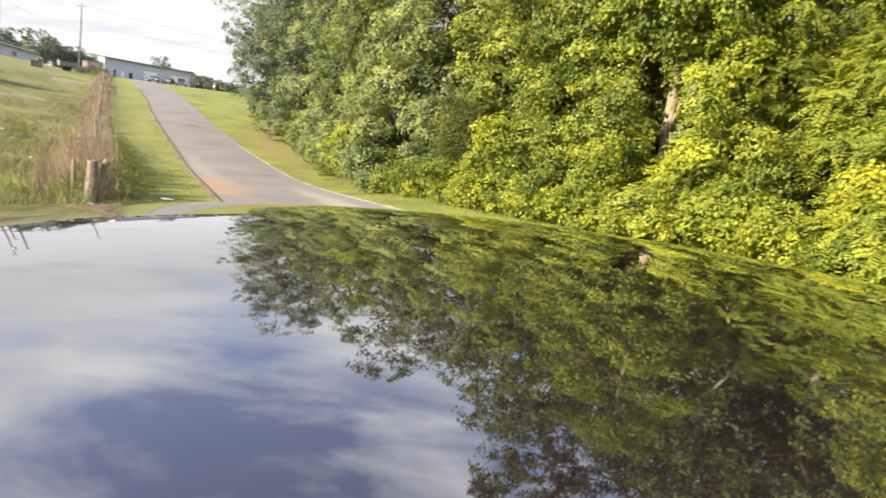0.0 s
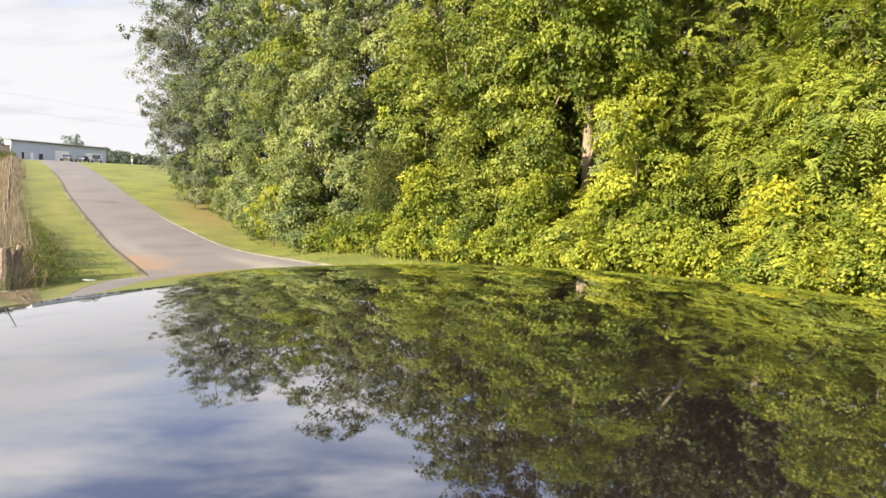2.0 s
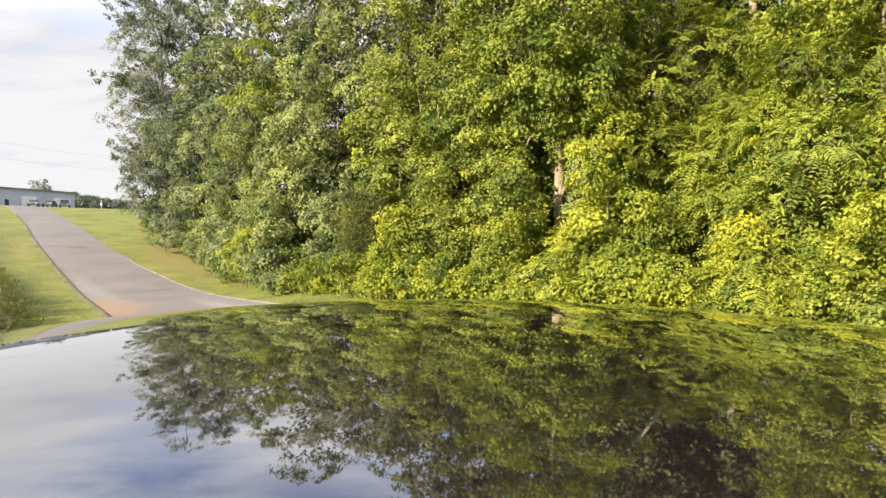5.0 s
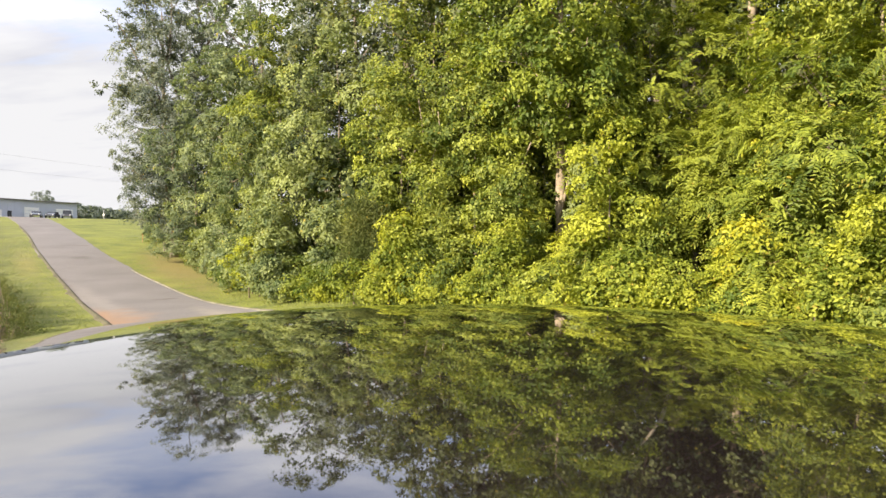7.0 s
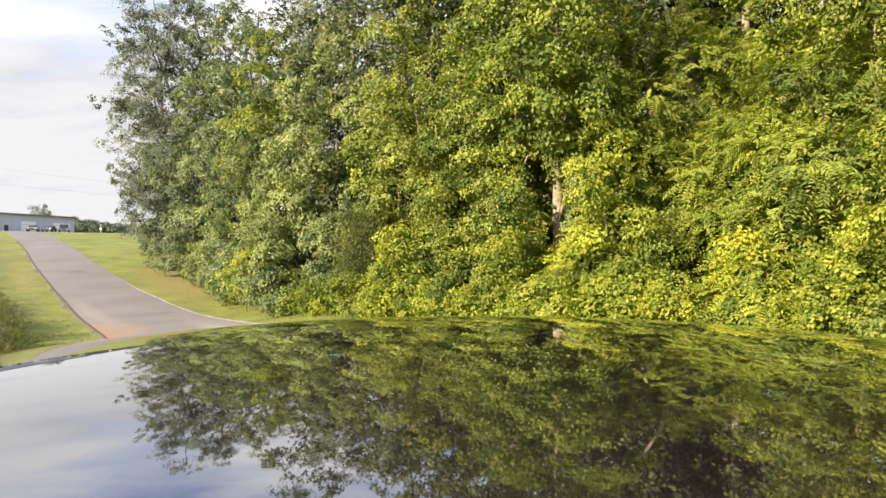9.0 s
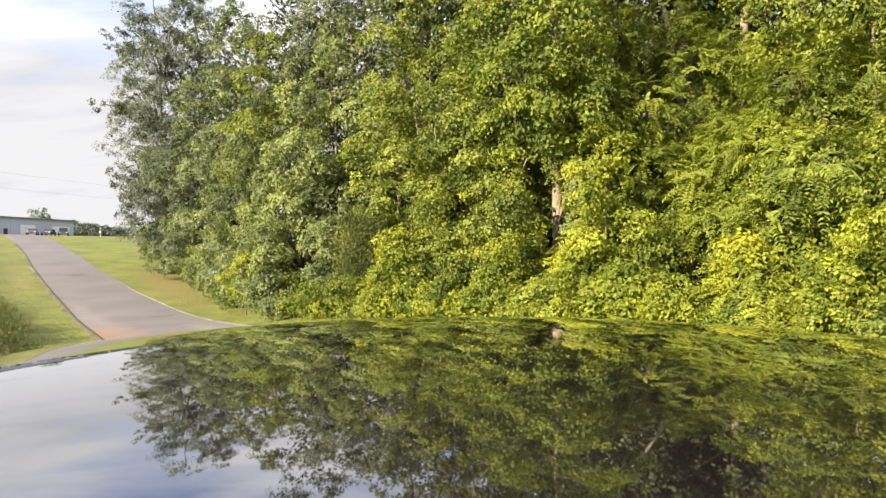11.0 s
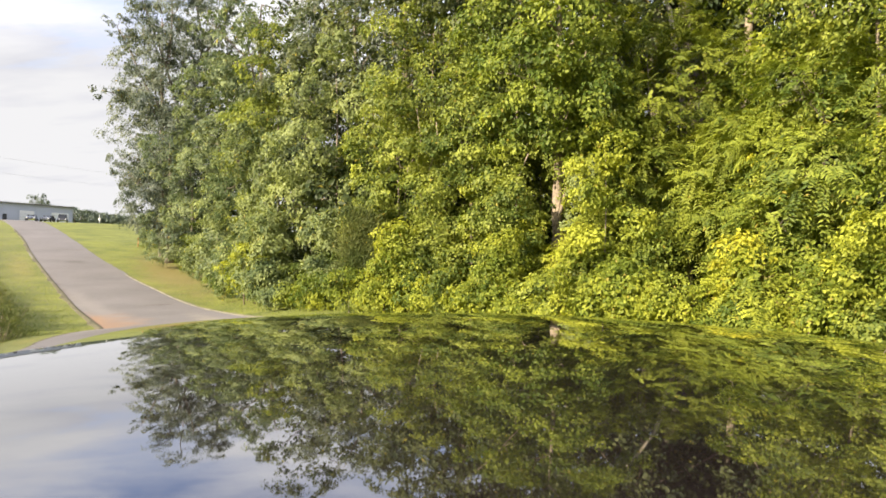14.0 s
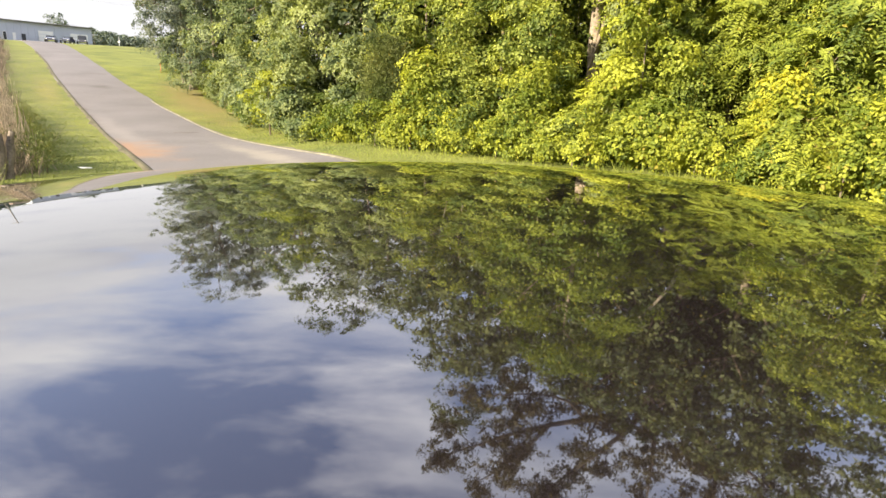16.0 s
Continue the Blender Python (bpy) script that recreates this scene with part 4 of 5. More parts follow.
limbed_tree(-21.8, 49.0, CROTCH, [
    (0.14, [CROTCH, (-21.6, 12.5, 49.0), (-20.6, 17.5, 48.6), (-20.9, 20.0, 48.4), (-21.8, 22.4, 48.2)]),
    (0.11, [(-21.8, 11.0, 49.0), (-23.4, 16.0, 48.4), (-24.4, 18.6, 48.0), (-25.2, 20.8, 48.0)]),
    (0.10, [(-22.0, 9.0, 49.0), (-24.2, 13.0, 48.0), (-25.8, 16.5, 47.4), (-27.0, 18.6, 47.4)]),
    (0.08, [(-22.0, 8.0, 49.0), (-24.6, 11.6, 47.6), (-26.2, 13.2, 47.2), (-28.0, 13.6, 46.8)]),
    (0.08, [CROTCH, (-23.6, 7.6, 47.6), (-24.8, 7.8, 47.2), (-25.6, 8.4, 46.8)]),
    (0.09, [(-21.8, 5.2, 49.0), (-23.8, 6.2, 47.4), (-25.4, 6.4, 46.8), (-26.6, 6.2, 46.6)]),
    (0.09, [(-20.8, 16.5, 48.6), (-19.4, 19.0, 48.0), (-18.6, 21.6, 47.6)]),
    (0.09, [(-21.6, 12.0, 49.0), (-19.8, 14.5, 48.0), (-18.4, 17.0, 47.4)]),
    (0.08, [(-23.4, 16.0, 48.4), (-23.0, 19.0, 47.8), (-23.0, 21.8, 47.6)])], 261,
    "tall airy green tree against the sky, greyed for haze", "olive", M_BARK, 0.22, (0.5, 2.0), (8, 13), 36, 0.15, 0.62)
# deeper wood that closes the gaps; its shade is put into dark leaf colour
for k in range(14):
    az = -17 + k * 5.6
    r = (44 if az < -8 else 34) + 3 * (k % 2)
    make_tree("tall_tree", polar(az, r), (13 if az < -1 else 17) + 1.5 * (k % 3), 4.2, 0.8, 16, 22, 12, 0.38, 1.2, "broad", "deep", M_BARK, "tree deep in the wood, leaves coloured dark for shade", "tree", 300 + k, (0, 0), 0.25, group="trees deep in the wood", limbs=False)

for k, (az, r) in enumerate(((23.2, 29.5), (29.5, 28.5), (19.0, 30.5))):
    make_tree("tall_tree", polar(az, r), 17.5, 3.4, 1.5, 18, 34, 16, 0.3, 1.0, "broad", "deep", M_BARK, "tree deep in the wood, leaves coloured dark for shade", "tree", 330 + k, (0, 0), 0.25, group="trees deep in the wood")

# undergrowth in the same leaves, coloured dark for the wood's shade
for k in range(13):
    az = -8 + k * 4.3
    make_tree("undergrowth_bush", polar(az, 21.5 + 1.2 * (k % 2)), 4.6, 2.3, 0.2, 10, 15, 15, 0.26, 0.8, "broad", "deep", M_BARK, "undergrowth between the trunks, leaves coloured dark for shade", "bush", 350 + k, (0, 0), 0.04, shape="bush", group="undergrowth in the wood", limbs=False)

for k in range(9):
    make_tree("undergrowth_bush", polar(-6 + k * 4.6, 26.0 + (k % 2)), 6.5, 2.6, 0.2, 10, 14, 12, 0.34, 0.9, "broad", "deep", M_BARK, "undergrowth between the trunks, leaves coloured dark for shade", "bush", 370 + k, (0, 0), 0.04, shape="bush", group="undergrowth in the wood", limbs=False)

# bushes along the foot of the wood
rng0 = np.random.default_rng(11)
BUSH_AZ = np.concatenate([np.linspace(-24.6, -14.6, 20), np.linspace(-14.2, 44, 30) + rng0.uniform(-0.8, 0.8, 30)])
for k, az in enumerate(BUSH_AZ):
    base_r = float(np.interp(az, [-25, -23.5, -19, -14.3, -4, 10, 22, 33, 46], [58, 54, 30.0, 20.0, 16.2, 14.0, 12.9, 11.7, 11.0]))
    r = base_r + (0.1, 1.8, 0.5, 2.8, 1.2)[k % 5] * rng0.uniform(0.7, 1.2)
    if abs(az - 22.7) < 2.8 or abs(az - 15.6) < 0.7 or abs(az + 12.6) < 0.3 or abs(az + 7.0) < 1.5:
        continue
    leaf = (("bright", "bright", "green", "bright", "green")[k % 5] if -6 < az < 13 else ("bright", "fresh", "bright", "green", "bright")[k % 5] if az >= 13 else (("vine", "green", "vine", "green", "vine") if az > -13.5 else ("vine", "blue", "vine", "green", "vine"))[k % 5])
    style = "feather" if az > 0 and k % 3 == 1 else "broad"
    hgt = (1.2, 2.6, 1.7, 3.2, 2.1, 1.4, 2.9)[k % 7] * rng0.uniform(0.9, 1.15) * (1.25 if az < -15 else 1)
    if 4.5 < az < 14.5:
        hgt = min(hgt, 0.7 if 9.0 < az < 12.0 else 2.3)
    make_tree("bush", polar(az, r), hgt, rng0.uniform(0.65, 1.25) * (1.35 if az < -15 else 1), 0.12, 9, (14 if style == "broad" else 20) if az > -14 else 11, (56 if az > 8 else 58) if style == "broad" else 48 if az > 8 else 36, (0.075, 0.088, 0.1)[k % 3] * (0.95 if az > 8 else 1) if az > -14 else 0.105, rng0.uniform(0.38, 0.52), style, leaf, M_BARK,
              "dense %s bush at the foot of the trees" % {"bright": "yellow-green", "blue": "cool green", "fresh": "fresh green", "vine": "khaki-green"}.get(leaf, "green"), "bush", 400 + k, edge_lean(az), 0.03, shape="bush", group="bushes along the wood", limbs=False, hollow=0.4)
for k in range(38):                              # low growth that spills out onto the verge
    az = -22.5 + 66 * (k + rng0.uniform(0.1, 0.9)) / 38
    base_r = float(np.interp(az, [-25, -23.5, -19, -14.3, -4, 10, 22, 33, 46], [58, 54, 30.0, 20.0, 16.2, 14.0, 12.9, 11.7, 11.0]))
    if az > 8 and k % 3 or abs(az - 23.2) < 1.5 or abs(az - 15.5) < 1.0:
        continue
    leaf = ("vine", "vine", "green")[k % 3] if az < -13 else ("bright", "green", "bright", "fresh")[k % 4]
    make_tree("low_bush", polar(az, base_r - rng0.uniform(0.2, 0.8)), rng0.uniform(0.5, 1.05) * (1.4 if az < -15 else 1), rng0.uniform(0.45, 0.8) * (1.6 if az < -15 else 1), 0.05, 6, 9, 44, 0.075 if az > -13 else 0.1, 0.36, "broad", leaf, M_BARK,
              "low %s growth spilling onto the verge" % {"vine": "khaki-green", "green": "green", "bright": "yellow-green", "fresh": "fresh green"}[leaf], "bush", 800 + k, edge_lean(az), 0.02, shape="bush", group="low growth along the verge", limbs=False, hollow=0.4)
for k, (az, r, hgt, leaf) in enumerate(((14.9, 14.5, 4.3, "bright"), (14.4, 16.2, 5.4, "vine"), (9.2, 17.6, 4.6, "green"), (6.6, 15.9, 3.4, "green"), (5.0, 17.4, 4.2, "bright"), (12.6, 18.4, 6.0, "green"))):
    make_tree("bush", polar(az, r), hgt, 0.8, 0.3, 12, 12, 60, 0.09, 0.45, "broad", leaf, M_BARK, "tall leafy bush beside the bare trunk", "bush", 465 + k, edge_lean(az), 0.03, shape="tree", group="bushes along the wood", limbs=False, hollow=0.4)
for k, (az, r, hgt) in enumerate(((27.3, 12.6, 1.3), (30.6, 12.3, 0.9))):
    make_tree("bush", polar(az, r), hgt, 0.4, 0.12, 7, 12, 40, 0.07, 0.4, "broad", "rust", M_BARK, "small rusty brown drying bush among the leaves", "bush", 460 + k, edge_lean(az), 0.025, shape="bush", group="bushes along the wood", limbs=False, hollow=0.4)
make_tree("cedar", polar(-6.9, 17.6), 2.6, 0.8, 0.1, 18, 56, 26, 0.095, 0.8, "needle", "cedar", M_BARK, "brownish young cedar among the bushes", "tree", 470, (0, 0), 0.05, shape="bush")
# the yellow one at -4.4 carries a sunlit patch in its leaf colour
for k, (az, r, hgt, rad, leaf) in enumerate(((25.7, 12.3, 1.8, 0.36, "yellow"), (27.0, 14.2, 3.3, 0.22, "yellow"), (-4.4, 16.2, 1.3, 0.4, "yellow"), (-16.9, 23.5, 1.9, 0.8, "bright"))):
    make_tree("bush", polar(az, r), hgt, rad, 0.5, 8, 9, 40, 0.08, 0.34, "broad", leaf, M_BARK, "golden yellow bush among the green ones" if leaf == "yellow" else "bright yellow-green bush before the trees", "bush", 475 + k, edge_lean(az), 0.025, shape="tree", group="bushes along the wood", limbs=False, hollow=0.4)


# dead wood and bare stems in the edge of the wood
def dead_branch(name, pts, r0, r1, mat, label, category="branch"):
    at = Vector(pts[0])
    v, f = tube_data([Vector(p) - at for p in pts], [r0 + (r1 - r0) * i / (len(pts) - 1) for i in range(len(pts))], 6)
    ob = mesh_object(name, v, f, mat, None, True)
    ob.location = at
    return tagged(ob, label, category)


dead_branch("leaning_dead_trunk", [polar(22.0, 20.6, -0.1), aloft(21.4, 14.0, 20.4), aloft(20.4, 21.0, 20.0), aloft(19.2, 23.6, 19.6), aloft(18.0, 25.4, 19.2)], 0.10, 0.035, M_DEAD, "pale dead trunk leaning in the wood", "dead trunk")
dead_branch("dead_twig", [aloft(-0.6, 27.7, 20.8), aloft(1.6, 26.9, 20.6), aloft(3.9, 24.9, 20.8)], 0.02, 0.035, M_PALE, "bare pale branch hanging before the crowns")
a1 = polar(21.8, 16.2, 3.55)
dead_branch("dead_twig", [a1, a1 + Vector((-0.35, -0.35, 0.02)), a1 + Vector((-0.85, -0.75, -0.03))], 0.022, 0.008, M_PALE, "bare pale twig sticking out of the leaves")
a2 = polar(7.4, 16.6, 2.9)
dead_branch("hanging_vine", [a2 + Vector((0.25, 0, 1.3)), a2 + Vector((0.05, -0.1, 0.85)), a2 + Vector((-0.12, -0.1, 0.35)), a2 + Vector((-0.02, 0, -0.5))], 0.022, 0.014, M_PALE, "bare twisted vine stem hanging among leaves", "vine")
a3 = polar(-1.6, 18.6, 4.0)
for dx, sl, up in ((-0.35, 0.25, 1.2), (0.02, -0.12, 1.9), (0.30, 0.18, 1.5)):
    dead_branch("hanging_vine", [a3 + Vector((dx + sl, 0, up)), a3 + Vector((dx + sl * 0.8 + 0.1, -0.1, up * 0.5)), a3 + Vector((dx + sl * 0.2 - 0.05, -0.1, 0.1)), a3 + Vector((dx - sl * 0.5, 0, -1.1))], 0.014, 0.009, M_PALE, "bare twisted vine stem hanging among leaves", "vine")


def trunk_vine(az, r, seed, rad, z0, z1, tufts, leaf):
    """A leafy vine that winds up a trunk."""
    rng = np.random.default_rng(seed)
    at = polar(az, r)
    vine = empty("trunk_vine", at, "leafy vine climbing a bare trunk", "vine")
    n = 26
    z = np.linspace(0, z1, n)
    a = z * 1.5 + 0.6
    tube("stem", [(math.cos(q) * rad, math.sin(q) * rad, w) for q, w in zip(a, z)], [0.04] * n, M_PALE, vine, 6)
    tube("stem", [(math.cos(3.3 - q * 0.6) * rad * 0.98, math.sin(3.3 - q * 0.6) * rad * 0.98, w * 0.8) for q, w in zip(a, z)], [0.055 - 0.0012 * i for i in range(n)], M_PALE, vine, 7)
    zs = rng.uniform(z0, z1, tufts)
    side = rng.choice([-1, 1], tufts) * rng.uniform(0.4, 1.0, tufts)
    pos = np.stack([side * (rad + 0.1), np.full(tufts, -rad * 0.6), zs], -1) + rng.normal(0, 0.1, (tufts, 3))
    out = unit(np.stack([side * 0.8, np.full(tufts, -1.0), np.full(tufts, 0.2)], -1) + rng.normal(0, 0.35, (tufts, 3)))
    b_, a_, u_, l_, w_ = sprays_broad(rng, pos, out, 16, 0.1, 0.34)
    ob = new("leaves", leaves_mesh("leaves", b_, a_, u_, l_, w_, LEAF[leaf]))
    ob.parent = vine


trunk_vine(11.05, 16.6, 480, 0.19, 2.9, 5.6, 34, "green")
trunk_vine(26.4, 23.0, 481, 0.24, 7.0, 12.5, 26, "bright")


# ---- grasses ----
def blades(name, x, y, height, width, mat, seed, label, lean=0.35, lift=0.0):
    """Tapered, bent blades of grass."""
    rng = np.random.default_rng(seed)
    n = len(x)
    z = land(x, y) - 0.02 + lift
    a = rng.uniform(0, 2 * np.pi, n)
    side = np.stack([np.cos(a), np.sin(a), 0 * a], -1) * (width / 2)[:, None]
    root = np.stack([x, y, z], -1)
    b = rng.uniform(0, 2 * np.pi, n)
    bend = np.stack([np.cos(b), np.sin(b), 0 * b], -1) * (height * rng.uniform(0.1, 1, n) * lean)[:, None]
    tip = root + bend + np.array([0, 0, 1]) * height[:, None]
    verts = np.stack([root - side, root + side, tip], 1).reshape(-1, 3)
    faces = np.arange(3 * n).reshape(-1, 3)
    return tagged(new(name, fast_mesh(name, verts, faces, mat)), label, "grass", kind="stuff")


def scatter(rng, n, az0, az1, r0, r1, power=1.0):
    r = r0 + (r1 - r0) * rng.uniform(0, 1, n) ** power
    a = np.radians(rng.uniform(az0, az1, n))
    return r * np.sin(a), r * np.cos(a)


rng = np.random.default_rng(21)
x, y = scatter(rng, 250000, -37, 44, 9.5, 62, 1.4)
off = road_distance(x, y)
az = np.degrees(np.arctan2(x, y))
edge = np.interp(az, [-25, -23.5, -19, -14.3, -4, 10, 22, 33, 46], [70, 62, 34, 23.5, 19, 17, 16, 14.5, 13.5])
ok = (off > 2.0 + rng.uniform(0, 0.35, len(x))) & (np.hypot(x, y) < edge)
x, y = x[ok], y[ok]
r = np.hypot(x, y)
blades("verge_grass", x, y, rng.uniform(0.03, 0.085, len(x)) * (1 + 0.9 * (rng.uniform(0, 1, len(x)) > 0.95)), 0.005 + r * 0.00035, M_VERGE, 22, "mown green grass of the verges")
x, y = scatter(rng, 70000, -13, 44, 11, 20.5)
az = np.degrees(np.arctan2(x, y))
edge = np.interp(az, [-14.3, -4, 10, 22, 33, 46], [20, 16.4, 14.5, 13.5, 12.2, 11.4])
ok = np.abs(np.hypot(x, y) - edge) < rng.normal(0, 0.5, len(x)) ** 2 + 0.35
blades("long_grass", x[ok], y[ok], rng.uniform(0.08, 0.34, ok.sum()), rng.uniform(0.010, 0.022, ok.sum()), M_VERGE, 23, "long grass along the foot of the bushes", 0.6)
x, y = scatter(rng, 105000, -56, -37.0, 11.2, 75, 1.2)
ok = np.hypot(x, y) > 12.1 + 0.9 * np.sin(x * 2.1 + 1.3 * np.sin(y * 3.7)) * np.sin(y * 1.3)
x, y = x[ok], y[ok]
r = np.hypot(x, y)
blades("meadow_grass", x, y, rng.uniform(0.08, 0.42, len(x)) * np.interp(r, [12, 40, 75], [1.0, 0.7, 0.35]) * (0.75 + 0.5 * np.sin(x * 0.9 + 2 * np.sin(y * 0.5)) * np.sin(y * 0.7 + x * 0.3)), 0.004 + r * 0.0004, M_MEADOW, 24, "tall rough meadow grass, partly dry", 0.6)

x, y = scatter(rng, 8000, -56, -37.2, 11.6, 19, 1.6)
ok = np.sin(x * 1.7 + 2 * np.sin(y * 1.1)) * np.sin(y * 2.3 + 0.7) > 0.25
x, y = x[ok], y[ok]
blades("tall_grass", x, y, rng.uniform(0.15, 0.52, len(x)), rng.uniform(0.010, 0.022, len(x)), M_TUFT, 25, "tufts of tall green grass in the meadow", 0.9)


def reed_clump(at, n, spread, tall, seed):
    rng = np.random.default_rng(seed)
    v, f = [], []
    for _ in range(n):
        a, d = rng.uniform(0, 2 * math.pi), spread * abs(rng.normal(0, 0.55))
        p = np.array([math.cos(a) * d, math.sin(a) * d, -0.03])
        h = tall * rng.uniform(0.5, 1.08)
        q = p + [rng.normal(0, 0.085) * h, rng.normal(0, 0.085) * h, h]
        m = (p + q) / 2 + np.array([*rng.normal(0, 0.05, 2), 0])
        v2, f2 = tube_data([p, m, q], [0.012, 0.010, 0.005], 3)
        f += [tuple(i + len(v) for i in g) for g in f2]
        v += v2
    ob = mesh_object("dry_reeds", v, f, M_STRAW)
    ob.location = at
    return tagged(ob, "clump of tall dry straw-coloured stalks along the fence", "dry reeds", "clumps of dry stalks")


FENCE_R, FENCE_AZ = [14, 20, 36, 48, 65, 88], [-36.75, -36.75, -36.6, -36.4, -36.2, -36.05]
for k in range(74):
    r = 14.6 + 72 * (rng.uniform(k, k + 1) / 74) ** 1.45
    side = rng.normal(0.12, 0.2) + (abs(rng.normal(0, 0.3)) if k % 5 == 0 else 0)
    az = float(np.interp(r, FENCE_R, FENCE_AZ)) - math.degrees(side / r)
    reed_clump(polar(az, r), 72 if r < 28 else 46, 0.34 if r < 28 else 0.5, float(np.interp(r, [14.6, 17, 22, 30, 60], [1.25, 1.6, 1.45, 1.05, 0.75])) * rng.uniform(0.55, 1.1), 500 + k)
x, y = [], []
for k in range(170):
    r = 14.3 + 70 * rng.uniform(0, 1) ** 1.4
    az = float(np.interp(r, FENCE_R, FENCE_AZ)) - math.degrees(rng.normal(0.12, 0.32) / r)
    p = polar(az, r)
    x.append(p.x + rng.normal(0, 0.22, 60)); y.append(p.y + rng.normal(0, 0.3, 60))
x, y = np.concatenate(x), np.concatenate(y)
blades("dead_grass", x, y, rng.uniform(0.15, 0.75, len(x)), rng.uniform(0.008, 0.02, len(x)) * np.interp(np.hypot(x, y), [15, 80], [1, 3]), M_THATCH, 26, "matted dead grass under the dry stalks", 0.9)
# dark weeds at the foot of the fence, and white blossoms in the meadow
for k in range(16):
    r = 14.4 + k * 1.1
    make_tree("weed", polar(float(np.interp(r, [14, 32], [-34.4, -35.6])) + rng.uniform(-0.9, 0.6), r), rng.uniform(0.3, 0.6), 0.55, 0.06, 5, 30, 12, 0.06, 0.24, "needle", "cedar", M_WEED, "dark dry weed beside the fence line", "weed", 540 + k, (0, 0), 0.012, shape="bush", limbs=False, group="weeds along the fence")
for k in range(12):
    a, rr = rng.uniform(-52, -37.5), rng.uniform(13.5, 30)
    p = polar(a, rr)
    fl = empty("wildflower", p, "white flowering weed in the meadow", "wildflower", "white wildflowers")
    h = rng.uniform(0.5, 0.8)
    tube("stem", [(0, 0, -0.02), (0.01, 0.02, h * 0.5), (0.03, 0.0, h)], [0.005, 0.004, 0.003], M_WEED, fl, 4)
    bm = bmesh.new()
    bmesh.ops.create_icosphere(bm, subdivisions=1, radius=0.035, matrix=Matrix.Translation((0.03, 0, h)) @ Matrix.Diagonal((1.2, 1.2, 0.4, 1)))
    part("blossom", bm, M_BLOSSOM, fl, "white flat blossom")

for k in range(24):
    a, rr = rng.uniform(-52, -37.6), 13.2 + 26 * rng.uniform(0, 1) ** 1.5
    leafy = k % 3
    make_tree("weed", polar(a, rr), rng.uniform(0.25, 0.6), rng.uniform(0.2, 0.45), 0.04, 4, 12, 9, 0.085, 0.3, "needle", ("olive", "green", "cedar")[leafy], M_WEED, ("grey-green tall weed in the meadow", "leafy green weed in the meadow", "brown seeding weed in the meadow")[leafy], "weed", 560 + k, (0, 0), 0.01, shape="bush", limbs=False, group="weeds in the meadow")


# ---- fence ----
def fence_post(at, h, w, lean, seed, label):
    rng = np.random.default_rng(seed)
    n = 6
    pts = [(lean * i / (n - 1) + rng.normal(0, 0.008), rng.normal(0, 0.008), -0.15 + (h + 0.15) * i / (n - 1)) for i in range(n)]
    v, f = tube_data(pts, [w * rng.uniform(0.9, 1.1) * (0.75 if i == n - 1 else 1) for i in range(n)], 9)
    ob = mesh_object("fence_post", v, f, M_POST)
    ob.location = at
    return tagged(ob, label, "fence post", "posts of the old fence")


POSTS = [(-36.9, 13.6, 0.80, 0.11, 0.03), (-36.35, 13.7, 0.84, 0.06, 0.14), (-38.05, 13.9, 0.78, 0.035, -0.03), (-36.7, 22, 1.25, 0.06, 0.03), (-36.62, 30, 1.3, 0.06, -0.05), (-36.5, 39, 1.35, 0.06, 0.04), (-36.4, 48, 1.35, 0.06, 0.03), (-36.28, 57, 1.35, 0.06, -0.04), (-36.2, 66, 1.35, 0.06, 0.03), (-36.12, 76, 1.35, 0.06, -0.02)]
for k, (az, r, h, w, lean) in enumerate(POSTS):
    fence_post(polar(az, r), h, w, lean, 600 + k, "weathered grey stump of a wooden fence post" if k == 0 else "thin weathered wooden fence post")
wire = empty("fence_wire", polar(-36.6, 22), "rusty strands of fence wire between the posts", "wire")
for h in (0.45, 0.75, 1.0):
    pts = [polar(a, q, h) - wire.location for a, q in ((-36.9, 14.2), (-36.7, 22), (-36.62, 30), (-36.5, 39), (-36.4, 48), (-36.28, 57), (-36.2, 66), (-36.12, 76))]
    tube("strand", pts, [0.004] * 8, M_WIRE, wire, 4)


# ---- the hilltop: sheds, vehicles, poles ----
def facing(az, r, turn):
    """A pose on the ground; turn 0 looks straight back along the azimuth."""
    p = polar(az, r)
    return p, radians(-az + turn)


